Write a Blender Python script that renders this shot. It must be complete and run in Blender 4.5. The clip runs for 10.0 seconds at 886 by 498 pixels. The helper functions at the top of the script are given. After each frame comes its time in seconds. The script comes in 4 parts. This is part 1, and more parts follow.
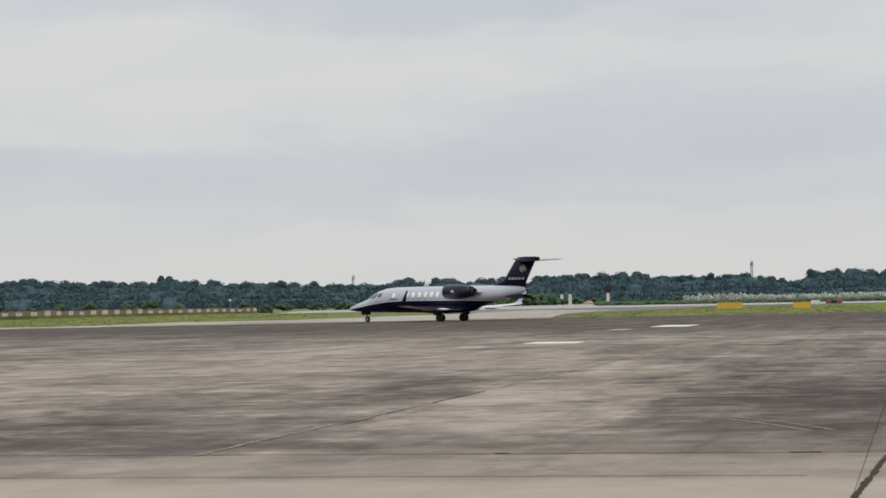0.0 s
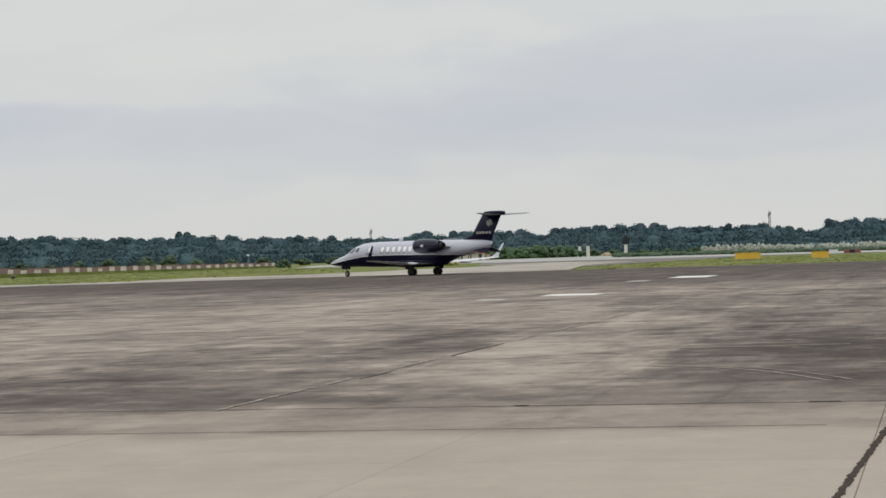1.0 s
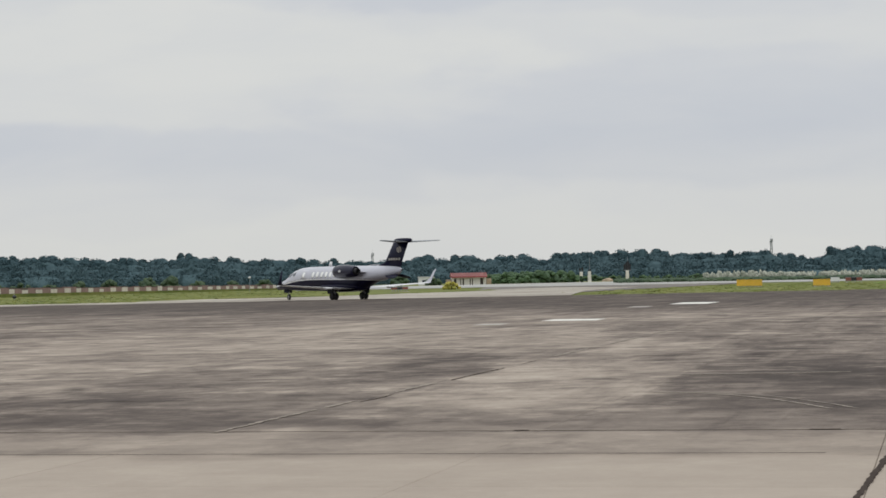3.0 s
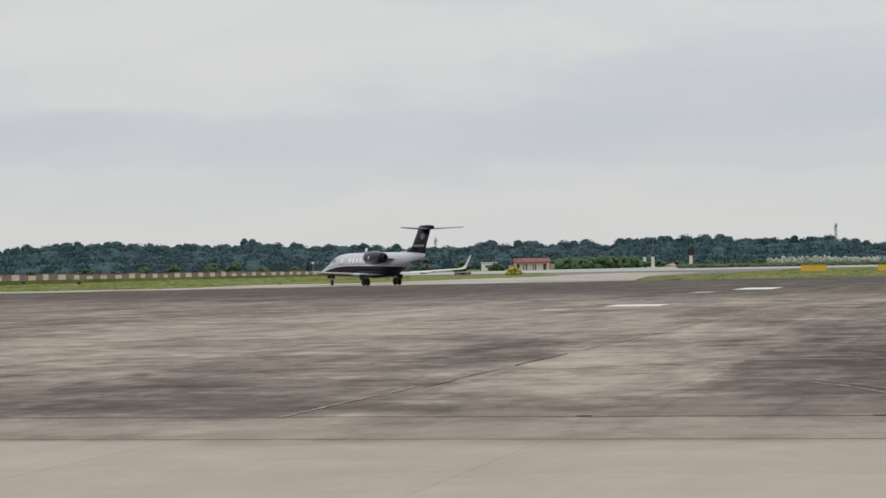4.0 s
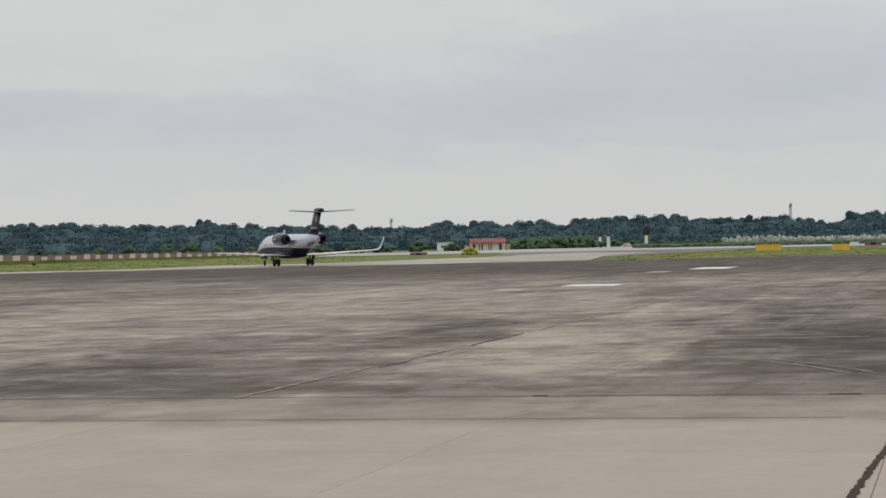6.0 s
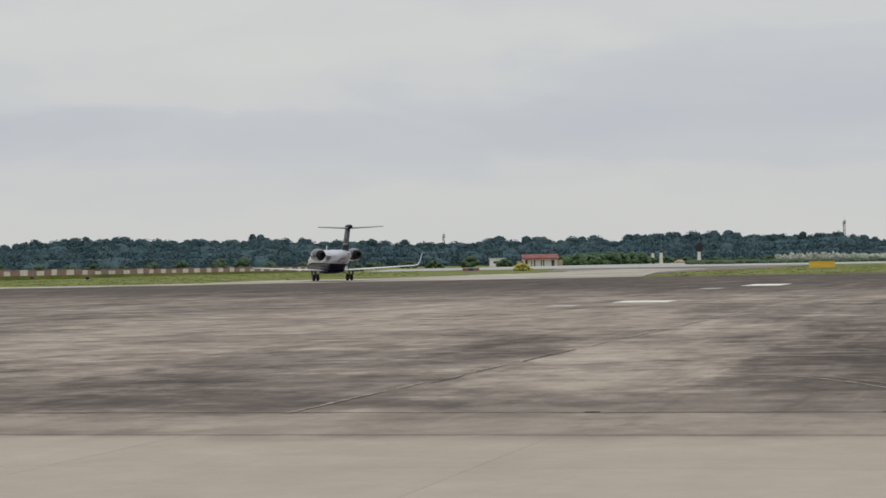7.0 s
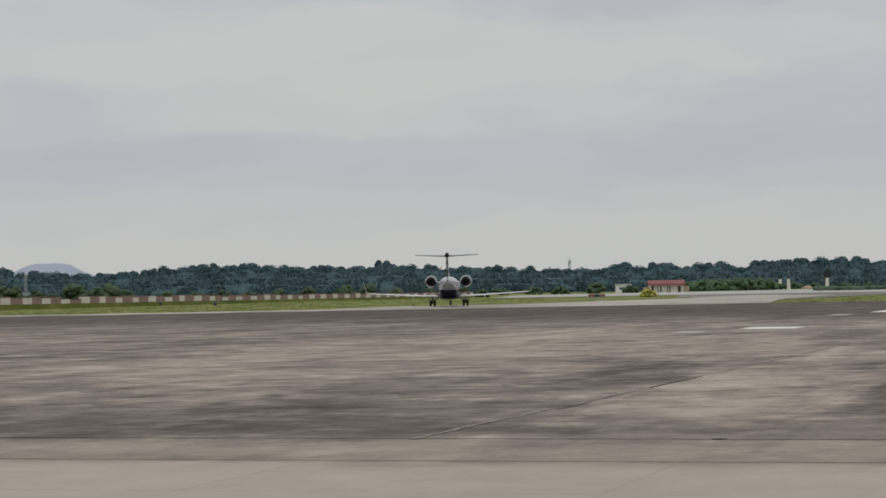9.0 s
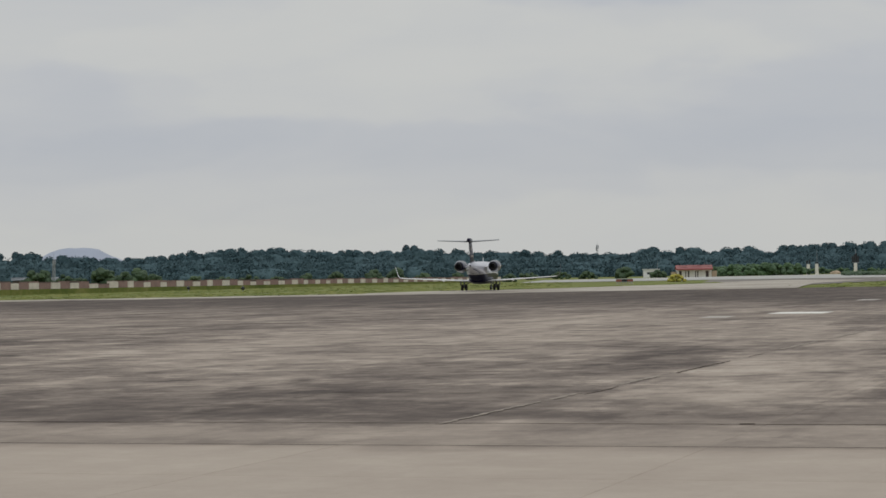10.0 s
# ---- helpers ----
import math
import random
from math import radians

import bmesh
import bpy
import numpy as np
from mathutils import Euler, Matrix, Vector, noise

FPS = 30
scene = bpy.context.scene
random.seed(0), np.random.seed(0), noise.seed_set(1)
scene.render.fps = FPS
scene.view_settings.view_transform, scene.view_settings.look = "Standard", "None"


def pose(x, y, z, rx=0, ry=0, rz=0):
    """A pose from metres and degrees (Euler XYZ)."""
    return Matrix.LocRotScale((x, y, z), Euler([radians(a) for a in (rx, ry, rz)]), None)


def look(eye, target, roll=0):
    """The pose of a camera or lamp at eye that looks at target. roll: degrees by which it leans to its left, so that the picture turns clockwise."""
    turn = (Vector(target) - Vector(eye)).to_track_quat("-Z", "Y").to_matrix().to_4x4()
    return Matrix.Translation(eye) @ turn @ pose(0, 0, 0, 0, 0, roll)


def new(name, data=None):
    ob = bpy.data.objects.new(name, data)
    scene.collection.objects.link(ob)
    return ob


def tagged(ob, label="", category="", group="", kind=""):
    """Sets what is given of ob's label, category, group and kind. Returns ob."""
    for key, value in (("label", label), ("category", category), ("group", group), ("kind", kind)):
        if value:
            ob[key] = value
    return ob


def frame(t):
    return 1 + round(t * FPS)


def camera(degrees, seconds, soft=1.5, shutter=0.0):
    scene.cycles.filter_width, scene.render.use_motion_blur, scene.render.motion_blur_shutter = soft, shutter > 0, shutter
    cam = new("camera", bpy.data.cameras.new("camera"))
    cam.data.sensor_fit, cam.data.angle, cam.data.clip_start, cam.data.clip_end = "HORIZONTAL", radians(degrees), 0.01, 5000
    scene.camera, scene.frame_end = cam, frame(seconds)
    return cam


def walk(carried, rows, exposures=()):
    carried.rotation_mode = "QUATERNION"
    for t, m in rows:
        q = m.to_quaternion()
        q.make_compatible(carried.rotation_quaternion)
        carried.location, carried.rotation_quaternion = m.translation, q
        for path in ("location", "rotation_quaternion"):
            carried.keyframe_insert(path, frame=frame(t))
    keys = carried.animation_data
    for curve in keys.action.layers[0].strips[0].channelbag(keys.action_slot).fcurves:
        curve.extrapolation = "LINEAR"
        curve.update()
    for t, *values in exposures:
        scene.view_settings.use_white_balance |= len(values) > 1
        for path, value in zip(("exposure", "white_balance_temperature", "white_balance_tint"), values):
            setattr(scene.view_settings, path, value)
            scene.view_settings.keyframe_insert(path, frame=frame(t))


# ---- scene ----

# ---------------------------------------------------------------- camera
EYE = 1.53
cam = camera(21.16, 10.0, soft=1.6, shutter=0.2)
CAM_ROWS = [
    (0.0, 91.232, 1.037, -2.252), (0.5, 90.432, 1.229, -2.492), (1.0, 90.110, 1.584, -1.821),
    (1.5, 90.236, 0.904, -1.764), (2.0, 90.245, 1.280, -1.538), (2.1, 90.090, 1.279, -1.436),
    (3.3, 90.799, 0.970, -1.850), (3.5, 90.453, 0.878, -1.336), (4.0, 90.366, 1.056, -0.262),
    (4.5, 90.314, 1.076, 0.019), (5.0, 90.170, 1.511, -0.745), (5.2, 89.911, 1.063, -1.334),
    (6.3, 89.831, 1.263, -1.247), (6.5, 89.710, 1.670, -0.734), (7.0, 90.268, 0.965, -0.065),
    (7.5, 90.470, 0.527, 1.632), (8.0, 91.401, 0.515, 1.748), (8.5, 91.698, 0.266, 1.678),
    (9.0, 90.948, 0.960, 2.971), (9.5, 90.776, 0.874, 3.419), (10.0, 90.590, 0.928, 3.637),
]
walk(cam, [(t, pose(0, 0, EYE, a, b, c)) for t, a, b, c in CAM_ROWS],
     exposures=[(0.0, 0.06), (4.5, 0.06), (6.5, -0.05), (7.5, -0.04), (8.0, -0.22), (8.5, -0.23), (10.0, -0.22)])

# ---------------------------------------------------------------- sky and sun
SUN_EL, SUN_AZ = radians(64), radians(165)      # azimuth from +Y towards +X


def node(nt, kind, **values):
    n = nt.nodes.new(kind)
    for k, v in values.items():
        n.inputs[k].default_value = v
    return n


def ramp(nt, stops, socket, interpolation="LINEAR"):
    n = nt.nodes.new("ShaderNodeValToRGB")
    n.color_ramp.interpolation = interpolation
    els = n.color_ramp.elements
    while len(els) < len(stops):
        els.new(0.5)
    for e, (p, c) in zip(els, stops):
        e.position = p
        e.color = (c, c, c, 1) if isinstance(c, (int, float)) else (*c, 1)
    nt.links.new(socket, n.inputs[0])
    return n.outputs[0]


def math_node(nt, op, a, b=None, c=None):
    n = nt.nodes.new("ShaderNodeMath")
    n.operation = op
    for i, v in enumerate((a, b, c)):
        if v is None:
            continue
        if isinstance(v, (int, float)):
            n.inputs[i].default_value = v
        else:
            nt.links.new(v, n.inputs[i])
    return n.outputs[0]


def mix_color(nt, fac, a, b, mode="MIX"):
    n = nt.nodes.new("ShaderNodeMix")
    n.data_type, n.blend_type = "RGBA", mode
    for sock, v in ((n.inputs[0], fac), (n.inputs[6], a), (n.inputs[7], b)):
        if isinstance(v, (int, float)):
            sock.default_value = v if sock.type == "VALUE" else (v, v, v, 1)
        elif isinstance(v, tuple):
            sock.default_value = (*v, 1)
        else:
            nt.links.new(v, sock)
    return n.outputs[2]


def noise_of(nt, vec, scale, detail=4.0, rough=0.55, distort=0.0):
    n = node(nt, "ShaderNodeTexNoise", Scale=scale, Detail=detail, Roughness=rough, Distortion=distort)
    nt.links.new(vec, n.inputs["Vector"])
    return n.outputs["Fac"]


def mapped(nt, vec, loc=(0, 0, 0), rot=(0, 0, 0), scale=(1, 1, 1)):
    n = nt.nodes.new("ShaderNodeMapping")
    n.inputs["Location"].default_value = loc
    n.inputs["Rotation"].default_value = rot
    n.inputs["Scale"].default_value = scale
    nt.links.new(vec, n.inputs["Vector"])
    return n.outputs[0]


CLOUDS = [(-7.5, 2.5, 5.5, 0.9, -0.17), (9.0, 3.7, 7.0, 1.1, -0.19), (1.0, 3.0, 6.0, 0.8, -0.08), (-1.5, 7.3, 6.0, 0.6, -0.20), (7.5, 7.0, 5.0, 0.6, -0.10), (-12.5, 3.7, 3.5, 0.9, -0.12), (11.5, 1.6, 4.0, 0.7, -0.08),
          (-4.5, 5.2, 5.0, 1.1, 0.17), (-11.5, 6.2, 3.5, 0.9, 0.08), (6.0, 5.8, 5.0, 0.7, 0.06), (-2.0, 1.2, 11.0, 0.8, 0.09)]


def build_world():
    w = bpy.data.worlds.new("overcast_sky")
    scene.world = w
    w.use_nodes = True
    nt = w.node_tree
    bg = nt.nodes["Background"]
    sky = nt.nodes.new("ShaderNodeTexSky")
    sky.sky_type = "NISHITA"
    sky.sun_disc = False
    sky.sun_elevation, sky.sun_rotation = SUN_EL, SUN_AZ
    sky.dust_density = 3.0
    co = nt.nodes.new("ShaderNodeTexCoord").outputs["Generated"]
    sep = nt.nodes.new("ShaderNodeSeparateXYZ")
    nt.links.new(co, sep.inputs[0])
    up = sep.outputs[2]
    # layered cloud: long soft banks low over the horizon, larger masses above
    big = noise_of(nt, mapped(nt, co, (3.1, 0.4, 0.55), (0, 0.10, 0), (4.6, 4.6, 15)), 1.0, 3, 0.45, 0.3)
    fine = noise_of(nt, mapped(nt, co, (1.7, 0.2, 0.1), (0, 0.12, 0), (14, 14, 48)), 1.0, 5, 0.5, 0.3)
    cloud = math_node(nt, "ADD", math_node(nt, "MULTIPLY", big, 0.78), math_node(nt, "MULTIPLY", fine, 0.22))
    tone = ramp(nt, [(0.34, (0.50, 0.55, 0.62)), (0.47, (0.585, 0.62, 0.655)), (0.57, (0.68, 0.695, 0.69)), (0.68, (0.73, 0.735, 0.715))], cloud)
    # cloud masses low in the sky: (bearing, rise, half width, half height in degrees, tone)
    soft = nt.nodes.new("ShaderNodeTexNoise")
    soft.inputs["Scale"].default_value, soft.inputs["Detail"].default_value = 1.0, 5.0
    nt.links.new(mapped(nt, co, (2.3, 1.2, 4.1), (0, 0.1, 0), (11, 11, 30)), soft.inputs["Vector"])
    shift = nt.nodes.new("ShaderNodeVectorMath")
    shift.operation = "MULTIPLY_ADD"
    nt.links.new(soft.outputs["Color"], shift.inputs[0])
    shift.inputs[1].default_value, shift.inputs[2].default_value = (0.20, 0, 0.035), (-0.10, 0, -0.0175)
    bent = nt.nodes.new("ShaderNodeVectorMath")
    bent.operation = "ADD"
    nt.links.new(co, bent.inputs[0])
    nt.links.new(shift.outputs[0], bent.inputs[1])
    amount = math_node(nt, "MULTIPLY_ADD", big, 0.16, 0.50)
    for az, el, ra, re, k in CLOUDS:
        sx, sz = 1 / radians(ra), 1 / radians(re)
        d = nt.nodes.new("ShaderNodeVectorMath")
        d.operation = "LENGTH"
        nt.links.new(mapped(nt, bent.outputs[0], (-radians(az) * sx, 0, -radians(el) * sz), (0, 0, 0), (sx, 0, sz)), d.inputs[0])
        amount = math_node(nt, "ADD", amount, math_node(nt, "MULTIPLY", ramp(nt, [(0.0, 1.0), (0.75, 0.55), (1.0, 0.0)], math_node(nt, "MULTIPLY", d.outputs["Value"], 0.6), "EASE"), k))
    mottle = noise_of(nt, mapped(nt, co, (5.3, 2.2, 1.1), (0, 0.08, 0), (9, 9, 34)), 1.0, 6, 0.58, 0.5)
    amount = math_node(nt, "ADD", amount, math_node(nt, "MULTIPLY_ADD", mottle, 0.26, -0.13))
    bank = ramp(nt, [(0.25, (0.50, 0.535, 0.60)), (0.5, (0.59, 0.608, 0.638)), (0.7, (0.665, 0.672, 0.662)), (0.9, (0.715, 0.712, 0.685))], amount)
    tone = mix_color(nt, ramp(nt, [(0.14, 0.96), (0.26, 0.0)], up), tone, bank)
    # warm pale haze close to the horizon, brighter cloud towards the zenith
    low = ramp(nt, [(0.0, 1.0), (0.018, 0.85), (0.055, 0.15), (0.09, 0.0)], up)
    tone = mix_color(nt, math_node(nt, "MULTIPLY", low, 0.5), tone, (0.665, 0.668, 0.632))
    high = ramp(nt, [(0.12, 1.0), (0.45, 1.25), (1.0, 1.55)], up)
    tone = mix_color(nt, 1.0, tone, high, "MULTIPLY")
    sky_part = mix_color(nt, 1.0, sky.outputs[0], (0.09, 0.09, 0.09), "MULTIPLY")
    both = mix_color(nt, 0.94, sky_part, tone)
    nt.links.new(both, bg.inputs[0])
    bg.inputs[1].default_value = 1.0


build_world()
sun_data = bpy.data.lights.new("sun", "SUN")
sun_data.energy, sun_data.angle, sun_data.color = 0.9, radians(40), (1.0, 0.96, 0.9)
sun = new("sun", sun_data)
sun.matrix_world = look((0, 0, 0), (-math.sin(SUN_AZ) * math.cos(SUN_EL), -math.cos(SUN_AZ) * math.cos(SUN_EL), -math.sin(SUN_EL)))


# ---------------------------------------------------------------- materials
def material(name, rough=0.6, metal=0.0, coat=0.0):
    m = bpy.data.materials.new(name)
    m.use_nodes = True
    nt = m.node_tree
    b = nt.nodes["Principled BSDF"]
    b.inputs["Roughness"].default_value = rough
    b.inputs["Metallic"].default_value = metal
    b.inputs["Coat Weight"].default_value = coat
    b.inputs["Coat Roughness"].default_value = 0.08
    return m, nt, b


def position(nt):
    return nt.nodes.new("ShaderNodeNewGeometry").outputs["Position"]


def local(nt):
    return nt.nodes.new("ShaderNodeTexCoord").outputs["Object"]


def bump(nt, b, height, strength=0.3, distance=0.02):
    n = nt.nodes.new("ShaderNodeBump")
    n.inputs["Strength"].default_value = strength
    n.inputs["Distance"].default_value = distance
    nt.links.new(height, n.inputs["Height"])
    nt.links.new(n.outputs[0], b.inputs["Normal"])


def paint(name, color, rough=0.35, metal=0.0, coat=0.0, wear=0.18, scale=1.5, gloss=0.5):
    """A painted or bare surface with soft grime at two scales."""
    m, nt, b = material(name, rough, metal, coat)
    co = local(nt)
    n1 = noise_of(nt, co, scale, 5, 0.6)
    n2 = noise_of(nt, co, scale * 9, 3, 0.6)
    f = math_node(nt, "MULTIPLY", math_node(nt, "ADD", n1, n2), 0.5)
    dark = tuple(c * (1 - wear) for c in color)
    light = tuple(min(1, c * (1 + wear * 0.6)) for c in color)
    nt.links.new(ramp(nt, [(0.3, dark), (0.7, light)], f), b.inputs["Base Color"])
    nt.links.new(math_node(nt, "MULTIPLY_ADD", n2, 0.16, rough - 0.08), b.inputs["Roughness"])
    b.inputs["Specular IOR Level"].default_value = gloss
    return m


SLAB_TURN = math.atan2(0.237, 0.971)       # the slab grid leans this much off the view axis
U_AXIS = Vector((math.sin(SLAB_TURN), math.cos(SLAB_TURN), 0))
V_AXIS = Vector((math.cos(SLAB_TURN), -math.sin(SLAB_TURN), 0))


# stains on the apron: place, half width, half length, how pale or dark
STAINS = [
    (1.1, 44.7, 1.0, 5.4, -0.20), (-1.3, 38.2, 1.8, 3.6, -0.17), (-4.0, 31.9, 0.8, 2.0, -0.15), (-3.1, 33.2, 1.0, 1.8, -0.09), (6.8, 41.5, 1.5, 8.0, -0.16), (4.3, 33.3, 0.7, 1.6, -0.12),
    (-2.8, 26.5, 3.4, 2.0, -0.09), (1.9, 25.8, 0.7, 1.0, -0.08), (-3.2, 59.0, 4.4, 17.0, 0.17), (-8.5, 50.7, 2.2, 9.6, 0.13), (-6.1, 35.4, 1.3, 3.0, 0.11),
    (1.3, 28.4, 1.2, 2.6, 0.20), (2.8, 35.3, 1.0, 4.8, 0.17), (4.7, 57.3, 2.6, 10.0, 0.16), (-4.7, 43.3, 1.6, 3.0, 0.08), (-6.0, 84.0, 3.6, 7.0, -0.12), (-11.1, 73.2, 2.6, 4.8, -0.12),
    (0.6, 77.7, 2.6, 6.2, 0.12), (-0.7, 32.0, 1.2, 1.6, -0.08), (-10.1, 45.0, 1.8, 6.8, 0.09), (-12.9, 59.6, 2.2, 4.4, -0.11), (-7.8, 34.2, 1.6, 2.2, 0.09), (-16.6, 92.4, 4.4, 9.0, -0.10),
    (-8.0, 52.8, 2.0, 4.0, -0.09), (-7.7, 40.2, 1.2, 2.0, -0.09), (9.5, 60.0, 2.5, 9.0, -0.08)]


def concrete():
    m, nt, b = material("apron_concrete", 0.95)
    b.inputs["Specular IOR Level"].default_value = 0.12
    co = position(nt)
    sep = nt.nodes.new("ShaderNodeSeparateXYZ")
    # grid coordinates: x across the slabs, y along them
    g = mapped(nt, co, (0, 0, 0), (0, 0, SLAB_TURN), (1, 1, 1))
    nt.links.new(g, sep.inputs[0])
    u, v = sep.outputs[1], sep.outputs[0]
    wob = math_node(nt, "MULTIPLY_ADD", noise_of(nt, co, 0.35, 4, 0.6), 2.4, -1.2)
    uu = math_node(nt, "ADD", u, wob)
    # worn zones along the apron: clean pale strip, grey strip, mottled field, dark sealed belt
    zone = ramp(nt, [(0.0, 0.86), (0.097, 0.86), (0.102, 0.54), (0.106, 0.64), (0.115, 0.55), (0.1175, 0.37), (0.145, 0.35), (0.20, 0.44), (0.30, 0.46), (0.42, 0.50),
                     (0.47, 0.46), (0.54, 0.28), (0.64, 0.13), (1.0, 0.12)], math_node(nt, "DIVIDE", uu, 200.0))
    # drag marks along the slabs, wide blotches, and patchy weathering
    streak = noise_of(nt, mapped(nt, g, (3, 0, 0), (0, 0, 0.06), (0.45, 0.10, 1)), 1.0, 8, 0.68, 0.4)
    blot = noise_of(nt, mapped(nt, g, (40, 7, 0), (0, 0, 0), (0.10, 0.07, 1)), 1.0, 7, 0.66, 0.8)
    patchy = noise_of(nt, mapped(nt, g, (11, 3, 0), (0, 0, 0), (0.36, 0.30, 1)), 1.0, 9, 0.72, 0.3)
    fine = noise_of(nt, mapped(nt, g, (5, 1, 0), (0, 0, 0), (1.1, 1.0, 1)), 1.0, 9, 0.76)
    grain = noise_of(nt, co, 22.0, 3, 0.7)
    thin = noise_of(nt, mapped(nt, g, (2, 9, 0), (0, 0, -0.04), (1.15, 0.07, 1)), 1.0, 6, 0.62, 0.2)
    th = math_node(nt, "SUBTRACT", ramp(nt, [(0.37, 0.0), (0.43, 0.45), (0.58, 0.55), (0.64, 1.0)], thin), 0.5)
    amount = ramp(nt, [(0.0, 0.12), (0.097, 0.16), (0.103, 0.42), (0.1175, 0.6), (0.16, 0.95), (0.5, 1.0), (0.62, 0.75), (1.0, 0.7)], math_node(nt, "DIVIDE", uu, 200.0))
    st = math_node(nt, "SUBTRACT", ramp(nt, [(0.42, 0.0), (0.58, 1.0)], streak), 0.5)
    bl = math_node(nt, "SUBTRACT", ramp(nt, [(0.40, 0.0), (0.60, 1.0)], blot), 0.5)
    pa = math_node(nt, "SUBTRACT", ramp(nt, [(0.38, 0.0), (0.46, 0.46), (0.54, 0.54), (0.61, 1.0)], patchy), 0.5)
    fi = math_node(nt, "SUBTRACT", ramp(nt, [(0.38, 0.0), (0.62, 1.0)], fine), 0.5)
    s = math_node(nt, "ADD", math_node(nt, "MULTIPLY", pa, 0.36), math_node(nt, "MULTIPLY", fi, 0.30))
    s = math_node(nt, "ADD", s, math_node(nt, "MULTIPLY", th, 0.26))
    # crisp pale and dark flecks where the surface has scaled
    scale = noise_of(nt, mapped(nt, g, (9, 4, 0), (0, 0, 0.02), (0.40, 0.46, 1)), 1.0, 10, 0.76, 0.2)
    s = math_node(nt, "ADD", s, ramp(nt, [(0.54, 0.0), (0.60, 0.25), (0.68, 0.40)], scale))
    s = math_node(nt, "SUBTRACT", s, ramp(nt, [(0.32, 0.34), (0.39, 0.20), (0.45, 0.0)], scale))
    # the far part of the apron was resurfaced and is smoother
    s = math_node(nt, "MULTIPLY", s, ramp(nt, [(0.2, 1.0), (0.5, 0.95), (1.0, 0.9)], math_node(nt, "DIVIDE", uu, 200.0)))
    wide = noise_of(nt, mapped(nt, g, (8, 21, 0), (0, 0, 0), (0.045, 0.028, 1)), 1.0, 5, 0.6, 0.6)
    wi = math_node(nt, "SUBTRACT", ramp(nt, [(0.40, 0.0), (0.60, 1.0)], wide), 0.5)
    s = math_node(nt, "ADD", s, math_node(nt, "MULTIPLY", wi, 0.10))
    s = math_node(nt, "ADD", s, math_node(nt, "ADD", math_node(nt, "MULTIPLY", st, 0.16), math_node(nt, "MULTIPLY", bl, 0.10)))
    s = math_node(nt, "MULTIPLY", s, amount)
    # an oil-darkened bay bounded by two joints
    vv = math_node(nt, "ADD", v, math_node(nt, "MULTIPLY_ADD", noise_of(nt, co, 0.5, 6, 0.65), 1.6, -0.8))
    bay = math_node(nt, "MULTIPLY", ramp(nt, [(0.44, 0.0), (0.50, 1.0)], math_node(nt, "MULTIPLY_ADD", vv, 0.1, 0.86)), ramp(nt, [(0.128, 0.0), (0.139, 1.0), (0.20, 0.75), (0.30, 0.0)], math_node(nt, "DIVIDE", uu, 200.0)))
    s = math_node(nt, "SUBTRACT", s, math_node(nt, "MULTIPLY", bay, 0.17))
    pale = math_node(nt, "MULTIPLY", math_node(nt, "LESS_THAN", vv, -3.85), math_node(nt, "MULTIPLY", math_node(nt, "GREATER_THAN", vv, -7.2), ramp(nt, [(0.135, 0.0), (0.15, 1.0), (0.28, 0.8), (0.36, 0.0)], math_node(nt, "DIVIDE", uu, 200.0))))
    s = math_node(nt, "ADD", s, math_node(nt, "MULTIPLY", pale, 0.13))
    s = math_node(nt, "ADD", s, zone)
    # dark oil and water stains and pale worn patches, each with a ragged edge
    rag = nt.nodes.new("ShaderNodeTexNoise")
    rag.inputs["Scale"].default_value, rag.inputs["Detail"].default_value, rag.inputs["Roughness"].default_value = 1.0, 8.0, 0.72
    nt.links.new(mapped(nt, co, (6, 2, 0), (0, 0, 0), (0.9, 0.34, 1)), rag.inputs["Vector"])
    off = nt.nodes.new("ShaderNodeVectorMath")
    off.operation = "MULTIPLY_ADD"
    nt.links.new(rag.outputs["Color"], off.inputs[0])
    off.inputs[1].default_value, off.inputs[2].default_value = (3.0, 9.0, 0), (-1.5, -4.5, 0)
    bent = nt.nodes.new("ShaderNodeVectorMath")
    bent.operation = "ADD"
    nt.links.new(co, bent.inputs[0])
    nt.links.new(off.outputs[0], bent.inputs[1])
    for x, y, rx, ry, k in STAINS:
        d = nt.nodes.new("ShaderNodeVectorMath")
        d.operation = "LENGTH"
        nt.links.new(mapped(nt, bent.outputs[0], (-x / rx, -y / ry, 0), (0, 0, 0), (1 / rx, 1 / ry, 0)), d.inputs[0])
        s = math_node(nt, "ADD", s, math_node(nt, "MULTIPLY", ramp(nt, [(0.0, 1.0), (0.45, 0.75), (0.8, 0.0)], math_node(nt, "MULTIPLY", d.outputs["Value"], 0.5), "EASE"), k))
    s = math_node(nt, "ADD", s, math_node(nt, "MULTIPLY_ADD", fine, 0.16, -0.08))
    s = math_node(nt, "ADD", s, math_node(nt, "MULTIPLY_ADD", grain, 0.10, -0.05))
    rnd = nt.nodes.new("ShaderNodeObjectInfo").outputs["Random"]
    s = math_node(nt, "ADD", s, math_node(nt, "MULTIPLY_ADD", rnd, 0.05, -0.025))
    col = ramp(nt, [(0.0, (0.064, 0.052, 0.045)), (0.25, (0.116, 0.094, 0.081)), (0.5, (0.210, 0.175, 0.147)), (0.75, (0.322, 0.271, 0.225)), (1.0, (0.420, 0.362, 0.303))], s)
    nt.links.new(col, b.inputs["Base Color"])
    bump(nt, b, fine, 0.25, 0.01)
    return m


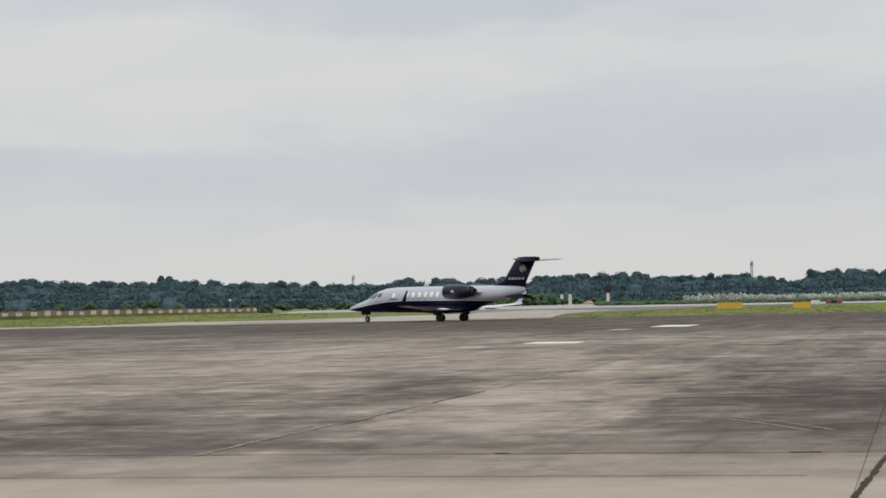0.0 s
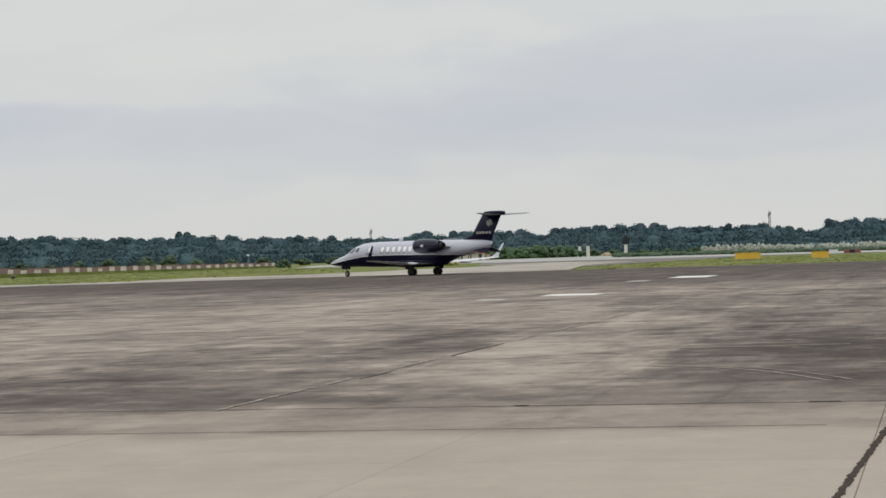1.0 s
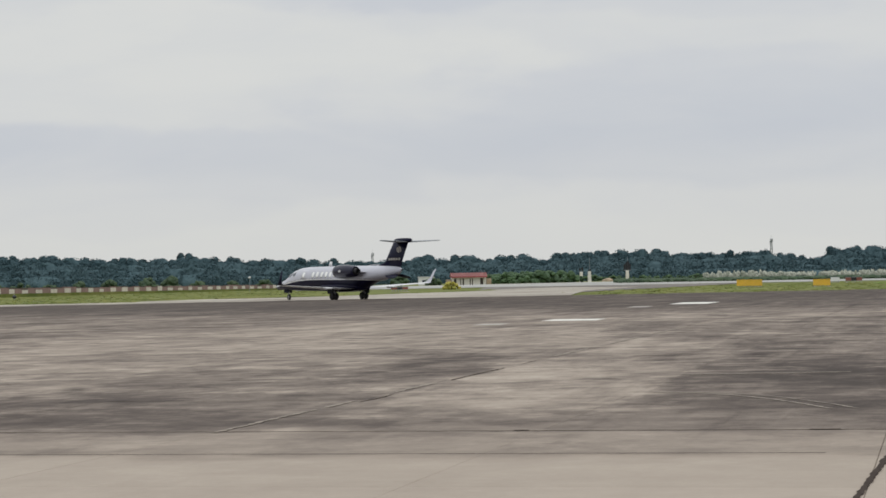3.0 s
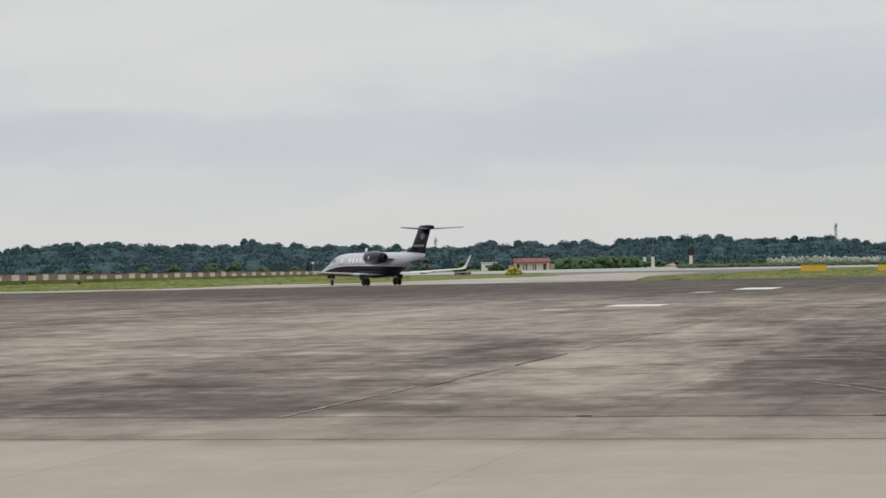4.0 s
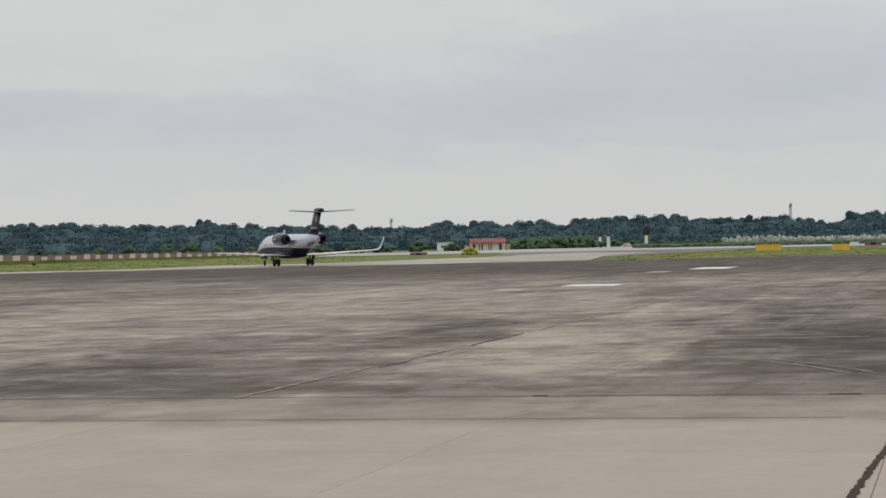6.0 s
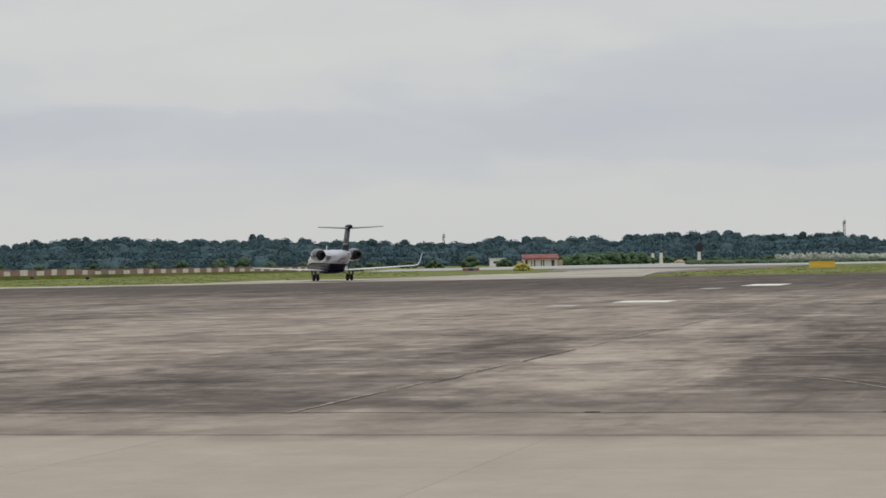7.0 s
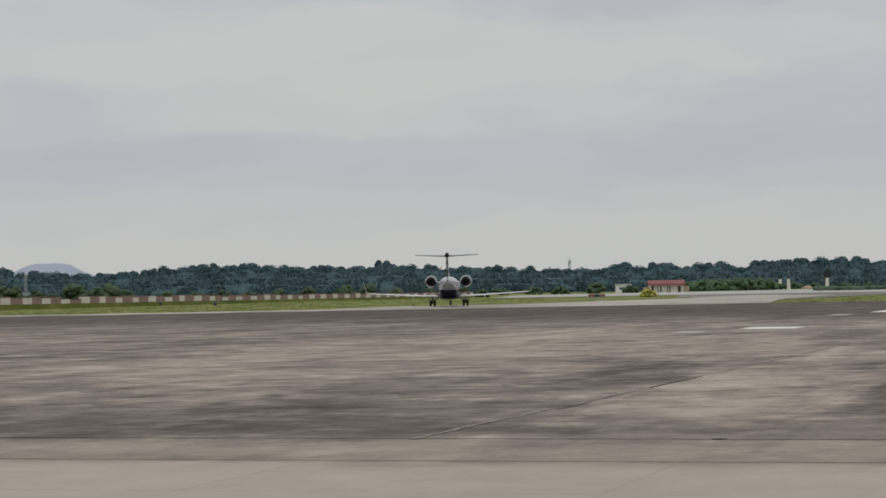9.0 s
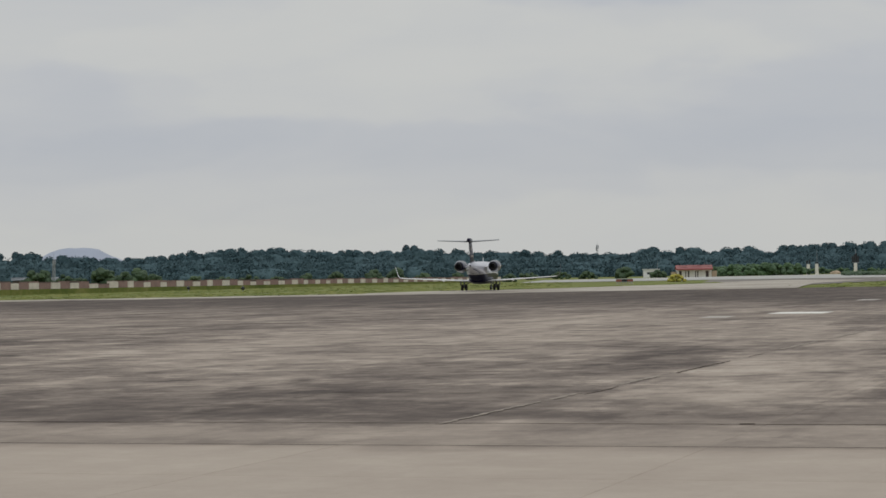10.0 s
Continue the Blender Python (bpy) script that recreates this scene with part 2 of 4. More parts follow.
def grass_material(name, a, bcol, c, scale=0.12):
    m, nt, b = material(name, 0.9)
    b.inputs["Specular IOR Level"].default_value = 0.15
    co = position(nt)
    n1 = noise_of(nt, co, scale, 5, 0.65)
    n2 = noise_of(nt, co, scale * 14, 4, 0.7)
    f = math_node(nt, "ADD", math_node(nt, "MULTIPLY", n1, 0.65), math_node(nt, "MULTIPLY", n2, 0.35))
    nt.links.new(ramp(nt, [(0.36, a), (0.5, bcol), (0.64, c)], f), b.inputs["Base Color"])
    bump(nt, b, n2, 0.6, 0.05)
    return m


def leaf_material(name, a, c):
    m, nt, b = material(name, 0.75)
    co = position(nt)
    n1 = noise_of(nt, co, 0.06, 3, 0.6)
    isl = nt.nodes.new("ShaderNodeNewGeometry").outputs["Random Per Island"]
    f = math_node(nt, "ADD", math_node(nt, "MULTIPLY", n1, 0.6), math_node(nt, "MULTIPLY", isl, 0.4))
    nt.links.new(ramp(nt, [(0.25, a), (0.75, c)], f), b.inputs["Base Color"])
    return m


M_CONCRETE = concrete()
M_JOINT = paint("joint_filler", (0.13, 0.108, 0.09), 0.95, wear=0.3, gloss=0.05)
M_TAR = paint("crack_sealant", (0.062, 0.048, 0.040), 0.95, wear=0.35, scale=3, gloss=0.05)
M_LINE = paint("worn_road_paint", (0.74, 0.72, 0.66), 0.7, wear=0.3, scale=2)
M_OLDLINE = paint("faded_road_paint", (0.42, 0.39, 0.35), 0.8, wear=0.35, scale=2)
M_SCUFF = paint("tyre_scuff_dust", (0.30, 0.26, 0.22), 0.95, wear=0.35, scale=2, gloss=0.1)
M_PALE = grass_material("pale_concrete", (0.21, 0.18, 0.15), (0.37, 0.335, 0.285), (0.50, 0.46, 0.395), 0.09)
M_RUNWAY = grass_material("runway_concrete", (0.30, 0.30, 0.28), (0.38, 0.375, 0.35), (0.44, 0.43, 0.40), 0.03)
M_GREY = grass_material("grey_taxiway", (0.14, 0.125, 0.112), (0.19, 0.172, 0.152), (0.25, 0.225, 0.20), 0.05)
M_GRASS = grass_material("mown_grass", (0.085, 0.115, 0.026), (0.145, 0.165, 0.042), (0.235, 0.225, 0.08))
M_BLADE = leaf_material("grass_blades", (0.20, 0.23, 0.06), (0.33, 0.32, 0.12))
# Far leaf green shifted towards blue: distance haze put into the colour.
M_LEAF = leaf_material("haze_blued_leaves", (0.026, 0.065, 0.080), (0.049, 0.097, 0.113))
M_SHRUB = leaf_material("dark_shrub_leaves", (0.02, 0.045, 0.02), (0.05, 0.085, 0.035))
M_PLUME = leaf_material("pale_grass_plumes", (0.24, 0.26, 0.20), (0.46, 0.47, 0.40))
M_TALL = grass_material("lush_grass", (0.08, 0.15, 0.02), (0.12, 0.21, 0.03), (0.17, 0.26, 0.05))
M_BRICK = paint("weathered_pink_brick_paint", (0.27, 0.175, 0.155), 0.85, wear=0.4, scale=1.2)
M_LIME = paint("limewashed_block", (0.64, 0.58, 0.51), 0.85, wear=0.35, scale=1.2)
M_COPING = paint("mossy_coping", (0.11, 0.085, 0.07), 0.9, wear=0.4, scale=1.5)
M_YELLOW = paint("sign_yellow", (0.66, 0.40, 0.04), 0.5, wear=0.2, scale=2)
M_RED = paint("sign_red", (0.22, 0.07, 0.05), 0.55, wear=0.25, scale=2)
M_FASCIA = paint("dark_red_board", (0.30, 0.06, 0.06), 0.6, wear=0.25, scale=1)
# Roof red lightened in colour to show the slope lit from above.
M_ROOF = paint("top_lit_red_sheet", (0.46, 0.20, 0.19), 0.6, wear=0.25, scale=1)
M_WALL = paint("cream_wall", (0.70, 0.67, 0.61), 0.8, wear=0.2, scale=1)
M_OPENING = paint("dark_shutter", (0.06, 0.045, 0.04), 0.6, wear=0.3)
M_STEEL = paint("galvanised_steel", (0.30, 0.32, 0.34), 0.5, 0.5, wear=0.2)
M_SAND = paint("sandy_soil", (0.40, 0.31, 0.22), 0.95, wear=0.3, scale=0.8)
# Pale blue-grey is the haze before the hills, painted as base colour.
M_HILL = leaf_material("haze_coloured_slope", (0.27, 0.30, 0.37), (0.29, 0.325, 0.395))
M_FLOWER = leaf_material("yellow_blossom", (0.20, 0.21, 0.03), (0.44, 0.37, 0.07))
# Bush green, darkened and blued a little so the colour carries haze.
M_BUSH = leaf_material("hazed_green_leaves", (0.028, 0.06, 0.026), (0.066, 0.122, 0.05))
M_BARK = paint("bark", (0.10, 0.08, 0.06), 0.9, wear=0.4)
M_SILVER = paint("silver_paint", (0.47, 0.47, 0.525), 0.32, 0.0, 0.5, wear=0.08, scale=0.8, gloss=0.4)
M_WHITE = paint("white_paint", (0.70, 0.70, 0.71), 0.35, 0.0, 0.2, wear=0.08, scale=0.8)
M_NAVY = paint("navy_paint", (0.006, 0.006, 0.024), 0.4, 0.0, 0.22, wear=0.15, scale=0.8, gloss=0.05)
M_NACELLE = paint("glossy_navy_paint", (0.006, 0.006, 0.024), 0.34, 0.0, 0.6, wear=0.15, scale=0.8, gloss=0.12)
# Near-white pane colour stands for sky reflected in the cabin glass.
M_PALEPANE = paint("glass_painted_sky_pale", (0.86, 0.86, 0.84), 0.12, 0.0, 0.8, wear=0.04)
M_GLASS = paint("dark_cockpit_glass", (0.03, 0.035, 0.045), 0.06, 0.0, 1.0, wear=0.1)
M_RUBBER = paint("tyre_rubber", (0.018, 0.018, 0.018), 0.75, wear=0.25, scale=6)
M_METAL = paint("bare_metal", (0.30, 0.30, 0.31), 0.4, 0.8, wear=0.15, scale=3)
M_DARK = paint("sooty_metal", (0.03, 0.03, 0.032), 0.55, 0.5, wear=0.3, scale=3)


# ---------------------------------------------------------------- mesh helpers
def mesh_object(name, bm, mats, parent=None, label="", smooth=False):
    me = bpy.data.meshes.new(name)
    bm.to_mesh(me)
    bm.free()
    for m in (mats if isinstance(mats, (list, tuple)) else [mats]):
        me.materials.append(m)
    if smooth:
        for p in me.polygons:
            p.use_smooth = True
    ob = new(name, me)
    if parent:
        ob.parent = parent
    if label:
        tagged(ob, label)
    return ob


def part(name, bm, mats, parent, label="", smooth=False):
    return mesh_object(name, bm, mats, parent, label, smooth)


def empty(name, m=None):
    ob = new(name)
    if m is not None:
        ob.matrix_world = m
    return ob


def box(bm, x0, x1, y0, y1, z0, z1, bevel=0.0):
    r = bmesh.ops.create_cube(bm, size=1.0, matrix=Matrix.Translation(((x0 + x1) / 2, (y0 + y1) / 2, (z0 + z1) / 2)) @ Matrix.Diagonal((x1 - x0, y1 - y0, z1 - z0, 1)))
    if bevel:
        edges = list({e for v in r["verts"] for e in v.link_edges})
        bmesh.ops.bevel(bm, geom=edges, offset=bevel, segments=2, affect="EDGES")
    return bm


def boxed(*a, **k):
    return box(bmesh.new(), *a, **k)


def loft(rings, closed=True, caps=(False, False)):
    """Skin a run of equal rings of points."""
    bm = bmesh.new()
    rows = [[bm.verts.new(p) for p in r] for r in rings]
    n = len(rows[0])
    for a, b in zip(rows, rows[1:]):
        for i in range(n if closed else n - 1):
            j = (i + 1) % n
            bm.faces.new((a[i], a[j], b[j], b[i]))
    if caps[0]:
        bm.faces.new(list(reversed(rows[0])))
    if caps[1]:
        bm.faces.new(rows[-1])
    bmesh.ops.remove_doubles(bm, verts=bm.verts, dist=1e-5)
    bmesh.ops.recalc_face_normals(bm, faces=bm.faces)
    return bm


def tube(p, q, r0, r1=None, n=10):
    """A round bar from p to q."""
    p, q = Vector(p), Vector(q)
    r1 = r0 if r1 is None else r1
    d = (q - p).normalized()
    a = d.orthogonal().normalized()
    c = d.cross(a)
    ring = lambda o, r: [o + (a * math.cos(2 * math.pi * i / n) + c * math.sin(2 * math.pi * i / n)) * r for i in range(n)]
    return loft([ring(p, r0), ring(q, r1)], caps=(True, True))


def merge(bm, other):
    """Add another bmesh to bm."""
    me = bpy.data.meshes.new("tmp")
    other.to_mesh(me)
    other.free()
    bm.from_mesh(me)
    bpy.data.meshes.remove(me)
    return bm


# ---------------------------------------------------------------- ground
def fall(y):
    """The airfield is level round the apron and falls a little beyond it."""
    return -0.0016 * max(0.0, y - 350.0)


def plate(name, outline_lo, outline_hi, lift, mat, label, steps=60):
    """A paved strip between two lines y = f(x), laid on the airfield."""
    bm = bmesh.new()
    x0, x1, lo = outline_lo
    _, _, hi = outline_hi
    rows = []
    for i in range(steps + 1):
        x = x0 + (x1 - x0) * i / steps
        a, b = lo(x), hi(x)
        ys = [a + (b - a) * k / 6 for k in range(7)]
        rows.append([bm.verts.new((x, y, fall(y) + lift)) for y in ys])
    for p, q in zip(rows, rows[1:]):
        for k in range(6):
            bm.faces.new((p[k], q[k], q[k + 1], p[k + 1]))
    bmesh.ops.recalc_face_normals(bm, faces=bm.faces)
    return tagged(mesh_object(name, bm, mat), label, "paving", kind="structure")


def build_ground():
    bm = bmesh.new()
    xs = [-4500, -1200, -400, -150, -60, 0, 60, 150, 400, 1200, 4500]
    ys = [-1500, -200, 0, 100, 200, 300, 350, 400, 500, 700, 1000, 1500, 2500, 4800]
    grid = [[bm.verts.new((x, y, fall(min(y, 1500)) - 0.10)) for x in xs] for y in ys]
    for a, b in zip(grid, grid[1:]):
        for i in range(len(xs) - 1):
            bm.faces.new((a[i], a[i + 1], b[i + 1], b[i]))
    tagged(mesh_object("ground", bm, M_GRASS), "level airfield ground covered with mown yellow-green grass", "ground", kind="structure")


def edge(x):
    return 178.0 + 0.20 * x


def paved(name, outline, lift, mat, label):
    """A level paved area inside an outline."""
    bm = bmesh.new()
    bm.faces.new([bm.verts.new((x, y, lift)) for x, y in outline])
    bmesh.ops.recalc_face_normals(bm, faces=bm.faces)
    if bm.faces[:][0].normal.z < 0:
        bmesh.ops.reverse_faces(bm, faces=bm.faces[:])
    return tagged(mesh_object(name, bm, mat), label, "paving", kind="structure")


def build_paving():
    ripple = lambda x: 0.8 * math.sin(x * 0.21) + 0.5 * math.sin(x * 0.83) + 0.4 * math.sin(x * 2.1)
    plate("pavement_shoulder", (-120, 14, lambda x: edge(x) - 4), (-120, 14, lambda x: edge(x) + 19 + 2 * ripple(x)), -0.06, M_PALE,
          "pale concrete shoulder strip along the apron's edge", 120)
    plate("pavement_kerb_strip", (14, 160, lambda x: edge(x) - 4), (14, 160, lambda x: edge(x) + 4 + ripple(x)), -0.06, M_PALE,
          "narrow pale concrete strip along the apron's edge", 120)
    paved("taxiway_link", [(-19, 180), (16, 188), (18, 206), (22, 240), (33, 290), (25, 314), (14, 282), (6, 252), (0, 232), (-6, 220), (-15, 211), (-19, 200)], -0.040, M_PALE, "pale worn concrete taxiway leading off the apron")
    paved("taxiway_grey", [(-3, 219), (14, 218), (18, 216), (34, 270), (48, 318), (56, 349), (17, 349), (12, 268), (2, 232)], -0.05, M_GREY,
          "grey weathered taxiway between strips of grass")
    plate("runway", (-11, 330, lambda x: 352 + 0.05 * x), (-11, 330, lambda x: min(540 + 2.7 * x, 880)), -0.04, M_RUNWAY,
          "long pale concrete runway crossing the airfield")
    paved("lush_grass", [(52, 225), (110, 235), (140, 340), (78, 345), (64, 300)], -0.07, M_TALL, "strip of lush bright green grass")


build_ground()
build_paving()


# ---------------------------------------------------------------- apron
SLAB_U, SLAB_V, GAP = 3.05, 3.37, 0.004
U0, V0 = 20.05, -0.56


def on_grid(u, v, z=0.0):
    p = U_AXIS * u + V_AXIS * v
    return (p.x, p.y, z)


def slab_bm(u, v, drop=0.0):
    """One concrete slab with a small chamfer, centred on its own origin."""
    bm = bmesh.new()
    hu, hv, c = SLAB_U / 2 - GAP / 2, SLAB_V / 2 - GAP / 2, 0.006
    rings = []
    for inset, z in ((0.0, -0.045), (0.0, -c), (c, 0.0)):
        rings.append([on_grid(u + a * (hu - inset), v + b * (hv - inset), z) for a, b in ((-1, -1), (-1, 1), (1, 1), (1, -1))])
    rows = [[bm.verts.new(p) for p in r] for r in rings]
    for a, b in zip(rows, rows[1:]):
        for i in range(4):
            bm.faces.new((a[i], a[(i + 1) % 4], b[(i + 1) % 4], b[i]))
    bm.faces.new(rows[-1])
    bmesh.ops.recalc_face_normals(bm, faces=bm.faces)
    return bm


def ribbon(name, run, width, z, mat, label, ragged=0.0, seed=1, category="marking"):
    """A flat strip along a run of (u, v) points."""
    rng = random.Random(seed)
    pts = [Vector(on_grid(u, v)) for u, v in run]
    fine = []
    for a, b in zip(pts, pts[1:]):
        n = max(2, int((b - a).length / 0.12)) if ragged else 2
        fine += [a.lerp(b, i / n) for i in range(n)]
    fine.append(pts[-1])
    bm = bmesh.new()
    left, right = [], []
    for i, p in enumerate(fine):
        d = (fine[min(i + 1, len(fine) - 1)] - fine[max(i - 1, 0)]).normalized()
        s = Vector((d.y, -d.x, 0))
        w0 = width / 2 * (1 + ragged * rng.uniform(-1, 1))
        w1 = width / 2 * (1 + ragged * rng.uniform(-1, 1))
        left.append((*(p + s * w0).xy, z + 0.0035))
        right.append((*(p - s * w1).xy, z + 0.0035))
    for a, b, c, d in zip(left, right, left[1:], right[1:]):
        quad = [bm.verts.new(q) for q in (a, b, d, c)]
        bm.faces.new(quad)
    bmesh.ops.remove_doubles(bm, verts=bm.verts, dist=1e-4)
    bmesh.ops.solidify(bm, geom=bm.faces[:], thickness=0.0025)
    bmesh.ops.recalc_face_normals(bm, faces=bm.faces)
    return tagged(mesh_object(name, bm, mat), label, category, kind="structure")


def build_apron():
    bm = bmesh.new()
    bmesh.ops.create_grid(bm, x_segments=1, y_segments=1, size=1.0, matrix=Matrix.Translation((0, 40, -0.04)) @ Matrix.Diagonal((190, 120, 1, 1)))
    base = mesh_object("apron", bm, M_JOINT)
    tagged(base, "broad concrete aircraft apron of square slabs with dark stains", "apron", kind="structure")
    near = []
    verts, faces = [], []
    c = 0.012
    for i in range(-22, 62):
        for j in range(-36, 30):
            u, v = U0 + (i + 0.5) * SLAB_U, V0 + (j + 0.5) * SLAB_V
            x, y, _ = on_grid(u, v)
            if y > edge(x) or y < -60 or abs(x) > 150:
                continue
            if 12 < y < 66 and abs(x) < 0.3 * y + 2:
                near.append((u, v))
                continue
            hu, hv = SLAB_U / 2 - GAP / 2, SLAB_V / 2 - GAP / 2
            k = len(verts)
            for inset, z in ((0.0, -0.045), (c, 0.0)):
                verts += [on_grid(u + a * (hu - inset), v + b * (hv - inset), z) for a, b in ((-1, -1), (1, -1), (1, 1), (-1, 1))]
            faces.append((k + 4, k + 5, k + 6, k + 7)[::-1])
            for q in range(4):
                faces.append((k + q, k + (q + 1) % 4, k + 4 + (q + 1) % 4, k + 4 + q))
    me = bpy.data.meshes.new("far_slabs")
    me.from_pydata(verts, [], faces)
    me.update()
    b2 = bmesh.new()
    b2.from_mesh(me)
    bmesh.ops.recalc_face_normals(b2, faces=b2.faces)
    b2.to_mesh(me)
    b2.free()
    me.materials.append(M_CONCRETE)
    far = new("far_slabs", me)
    far.parent = base
    tagged(far, kind="stuff")
    # the slabs near the camera lie singly, each a few millimetres uneven
    proto = slab_bm(0, 0)
    me = bpy.data.meshes.new("slab")
    proto.to_mesh(me)
    proto.free()
    me.materials.append(M_CONCRETE)
    rng = random.Random(4)
    for u, v in near:
        ob = new("slab", me)
        ob.parent = base
        ob.location = on_grid(u, v, rng.uniform(-0.004, 0.0))
    return len(near)


def build_markings():
    ribbon("painted_dash", [(78.9, -12.4), (81.6, -12.4)], 1.85, 0, M_LINE, "white painted dash worn thin on the apron", category="road marking")
    ribbon("painted_dash", [(117.6, -12.45), (124.0, -12.45)], 1.95, 0, M_LINE, "white painted dash worn thin on the apron", category="road marking")
    ribbon("faded_dash", [(73.6, -14.2), (75.6, -14.2)], 0.9, 0, M_OLDLINE, "faded greyish painted dash on the apron", category="road marking")
    ribbon("faded_dash", [(108.5, -13.9), (111.5, -13.9)], 0.9, 0, M_OLDLINE, "faded greyish painted dash on the apron", category="road marking")
    tar = "ragged dark tar-sealed joint between apron slabs"
    ribbon("sealed_crack", [(8.0, -0.80), (14.5, -0.66), (18.2, -0.54), (20.2, -0.46), (22.6, -0.37)], 0.050, 0, M_TAR, tar, 0.55, 3, "crack")
    ribbon("sealed_crack", [(34.6, -7.20), (36.4, -7.22), (38.9, -7.20)], 0.028, 0, M_TAR, tar, 0.8, 5, "crack")
    ribbon("sealed_crack", [(28.6, -7.12), (29.6, -7.10), (30.5, -7.14)], 0.016, 0, M_TAR, tar, 0.9, 6, "crack")
    ribbon("sealed_crack", [(40.6, -7.20), (42.2, -7.22)], 0.016, 0, M_TAR, tar, 0.9, 7, "crack")
    rim = "pale crumbled edge along a slab joint"
    for k, (a, b) in enumerate(((23.0, 27.0), (27.4, 28.9), (31.0, 33.6), (44.5, 49.0), (52.0, 57.0), (60.0, 68.0))):
        ribbon("crumbled_joint", [(a, -7.24), ((a + b) / 2, -7.27), (b, -7.25)], 0.05 + 0.012 * k, 0, M_SCUFF, rim, 0.9, 40 + k, "joint")
    ribbon("sealed_crack", [(23.10, -14.0), (23.12, -9.0), (23.08, -4.0), (23.10, 2.0)], 0.022, 0, M_TAR, tar, 0.9, 8, "crack")
    ribbon("sealed_crack", [(23.14, -4.2), (23.16, -4.05)], 0.08, 0, M_TAR, tar, 0.6, 9, "crack")
    ribbon("sealed_crack", [(23.12, -1.3), (23.14, -1.0)], 0.08, 0, M_TAR, tar, 0.6, 10, "crack")
    ribbon("hairline_crack", [(20.08, -12.0), (20.1, -6.0), (20.15, -1.0)], 0.010, 0, M_TAR, "fine dark hairline crack in the concrete", 0.95, 14, "crack")
    scuff = "pale curved tyre scuff on the apron"
    arc = lambda k: [(30.5 - 0.05 * i - 0.042 * i * i, -3.7 + 0.27 * i + k) for i in range(10)]
    ribbon("tyre_scuff", arc(0.0), 0.05, 0, M_SCUFF, scuff, 0.7, 15, "tyre mark")
    ribbon("tyre_scuff", arc(0.30), 0.035, 0, M_SCUFF, scuff, 0.8, 16, "tyre mark")
    ribbon("tyre_scuff", [(35.8, -3.9), (36.0, -2.6), (36.2, -1.4)], 0.13, 0, M_SCUFF, "pale straight tyre scuff on the apron", 0.8, 17, "tyre mark")


build_apron()
build_markings()


# ---------------------------------------------------------------- business jet
ST = np.array([  # along, centre height, half width, rise, drop
    (9.40, 0.98, 0.02, 0.02, 0.02), (9.25, 0.99, 0.15, 0.12, 0.11), (8.9, 1.02, 0.29, 0.23, 0.20), (8.4, 1.07, 0.43, 0.34, 0.30),
    (7.7, 1.15, 0.59, 0.48, 0.40), (7.3, 1.22, 0.67, 0.58, 0.48), (6.9, 1.33, 0.74, 0.72, 0.60), (6.4, 1.45, 0.80, 0.83, 0.73),
    (5.8, 1.54, 0.85, 0.89, 0.84), (5.0, 1.58, 0.87, 0.92, 0.90), (3.5, 1.60, 0.88, 0.92, 0.94), (1.5, 1.60, 0.88, 0.92, 0.97),
    (-0.5, 1.60, 0.88, 0.92, 0.97), (-1.6, 1.61, 0.87, 0.90, 0.92), (-2.4, 1.66, 0.83, 0.84, 0.72), (-3.2, 1.74, 0.77, 0.75, 0.48), (-4.3, 1.85, 0.63, 0.63, 0.44),
    (-5.3, 1.97, 0.45, 0.48, 0.37), (-5.95, 2.05, 0.28, 0.35, 0.26), (-6.3, 2.11, 0.14, 0.22, 0.15), (-6.45, 2.14, 0.04, 0.08, 0.05)])


def section(l):
    l = max(min(l, 9.40), -6.45)
    a = ST[::-1]
    return [float(np.interp(l, a[:, 0], a[:, k])) for k in range(1, 5)]


def angle_at(l, z):
    zc, hw, hu, hd = section(l)
    r = (z - zc) / (hu if z > zc else hd)
    return math.asin(max(-1, min(1, r)))


def skin(l, ang, side=1, lift=0.0):
    zc, hw, hu, hd = section(l)
    return (l, side * (hw + lift) * math.cos(ang), zc + (hu + lift if ang > 0 else hd + lift) * math.sin(ang))


LINE_L = [-6.45, -5.0, -3.5, -1.0, 2.0, 4.0, 5.5, 7.0, 8.2, 9.1, 9.4]
LINE_Z = [1.30, 1.34, 1.41, 1.48, 1.51, 1.51, 1.43, 1.24, 1.08, 0.98, 0.96]


def belt(l):
    return float(np.interp(l, LINE_L, LINE_Z))


def fuselage_band(lo, hi, n, lift=0.0):
    """The skin between two heights above the colour line, round the body; None leaves it open to the top or the keel."""
    ls = list(np.linspace(9.40, 6.0, 26)) + list(np.linspace(5.85, -6.45, 58))
    rings = []
    for l in ls:
        a = -math.pi / 2 if lo is None else angle_at(l, belt(l) + lo)
        b = math.pi / 2 if hi is None else angle_at(l, belt(l) + hi)
        run = [a + (b - a) * i / n for i in range(n + 1)]
        right = [skin(l, t, -1, lift) for t in run]
        left = [skin(l, t, 1, lift) for t in run]
        rings.append((left, right))
    bm = loft([r[0] for r in rings], closed=False)
    merge(bm, loft([r[1] for r in rings], closed=False))
    bmesh.ops.remove_doubles(bm, verts=bm.verts, dist=1e-4)
    bmesh.ops.dissolve_degenerate(bm, dist=1e-4, edges=bm.edges)
    bmesh.ops.recalc_face_normals(bm, faces=bm.faces)
    return bm


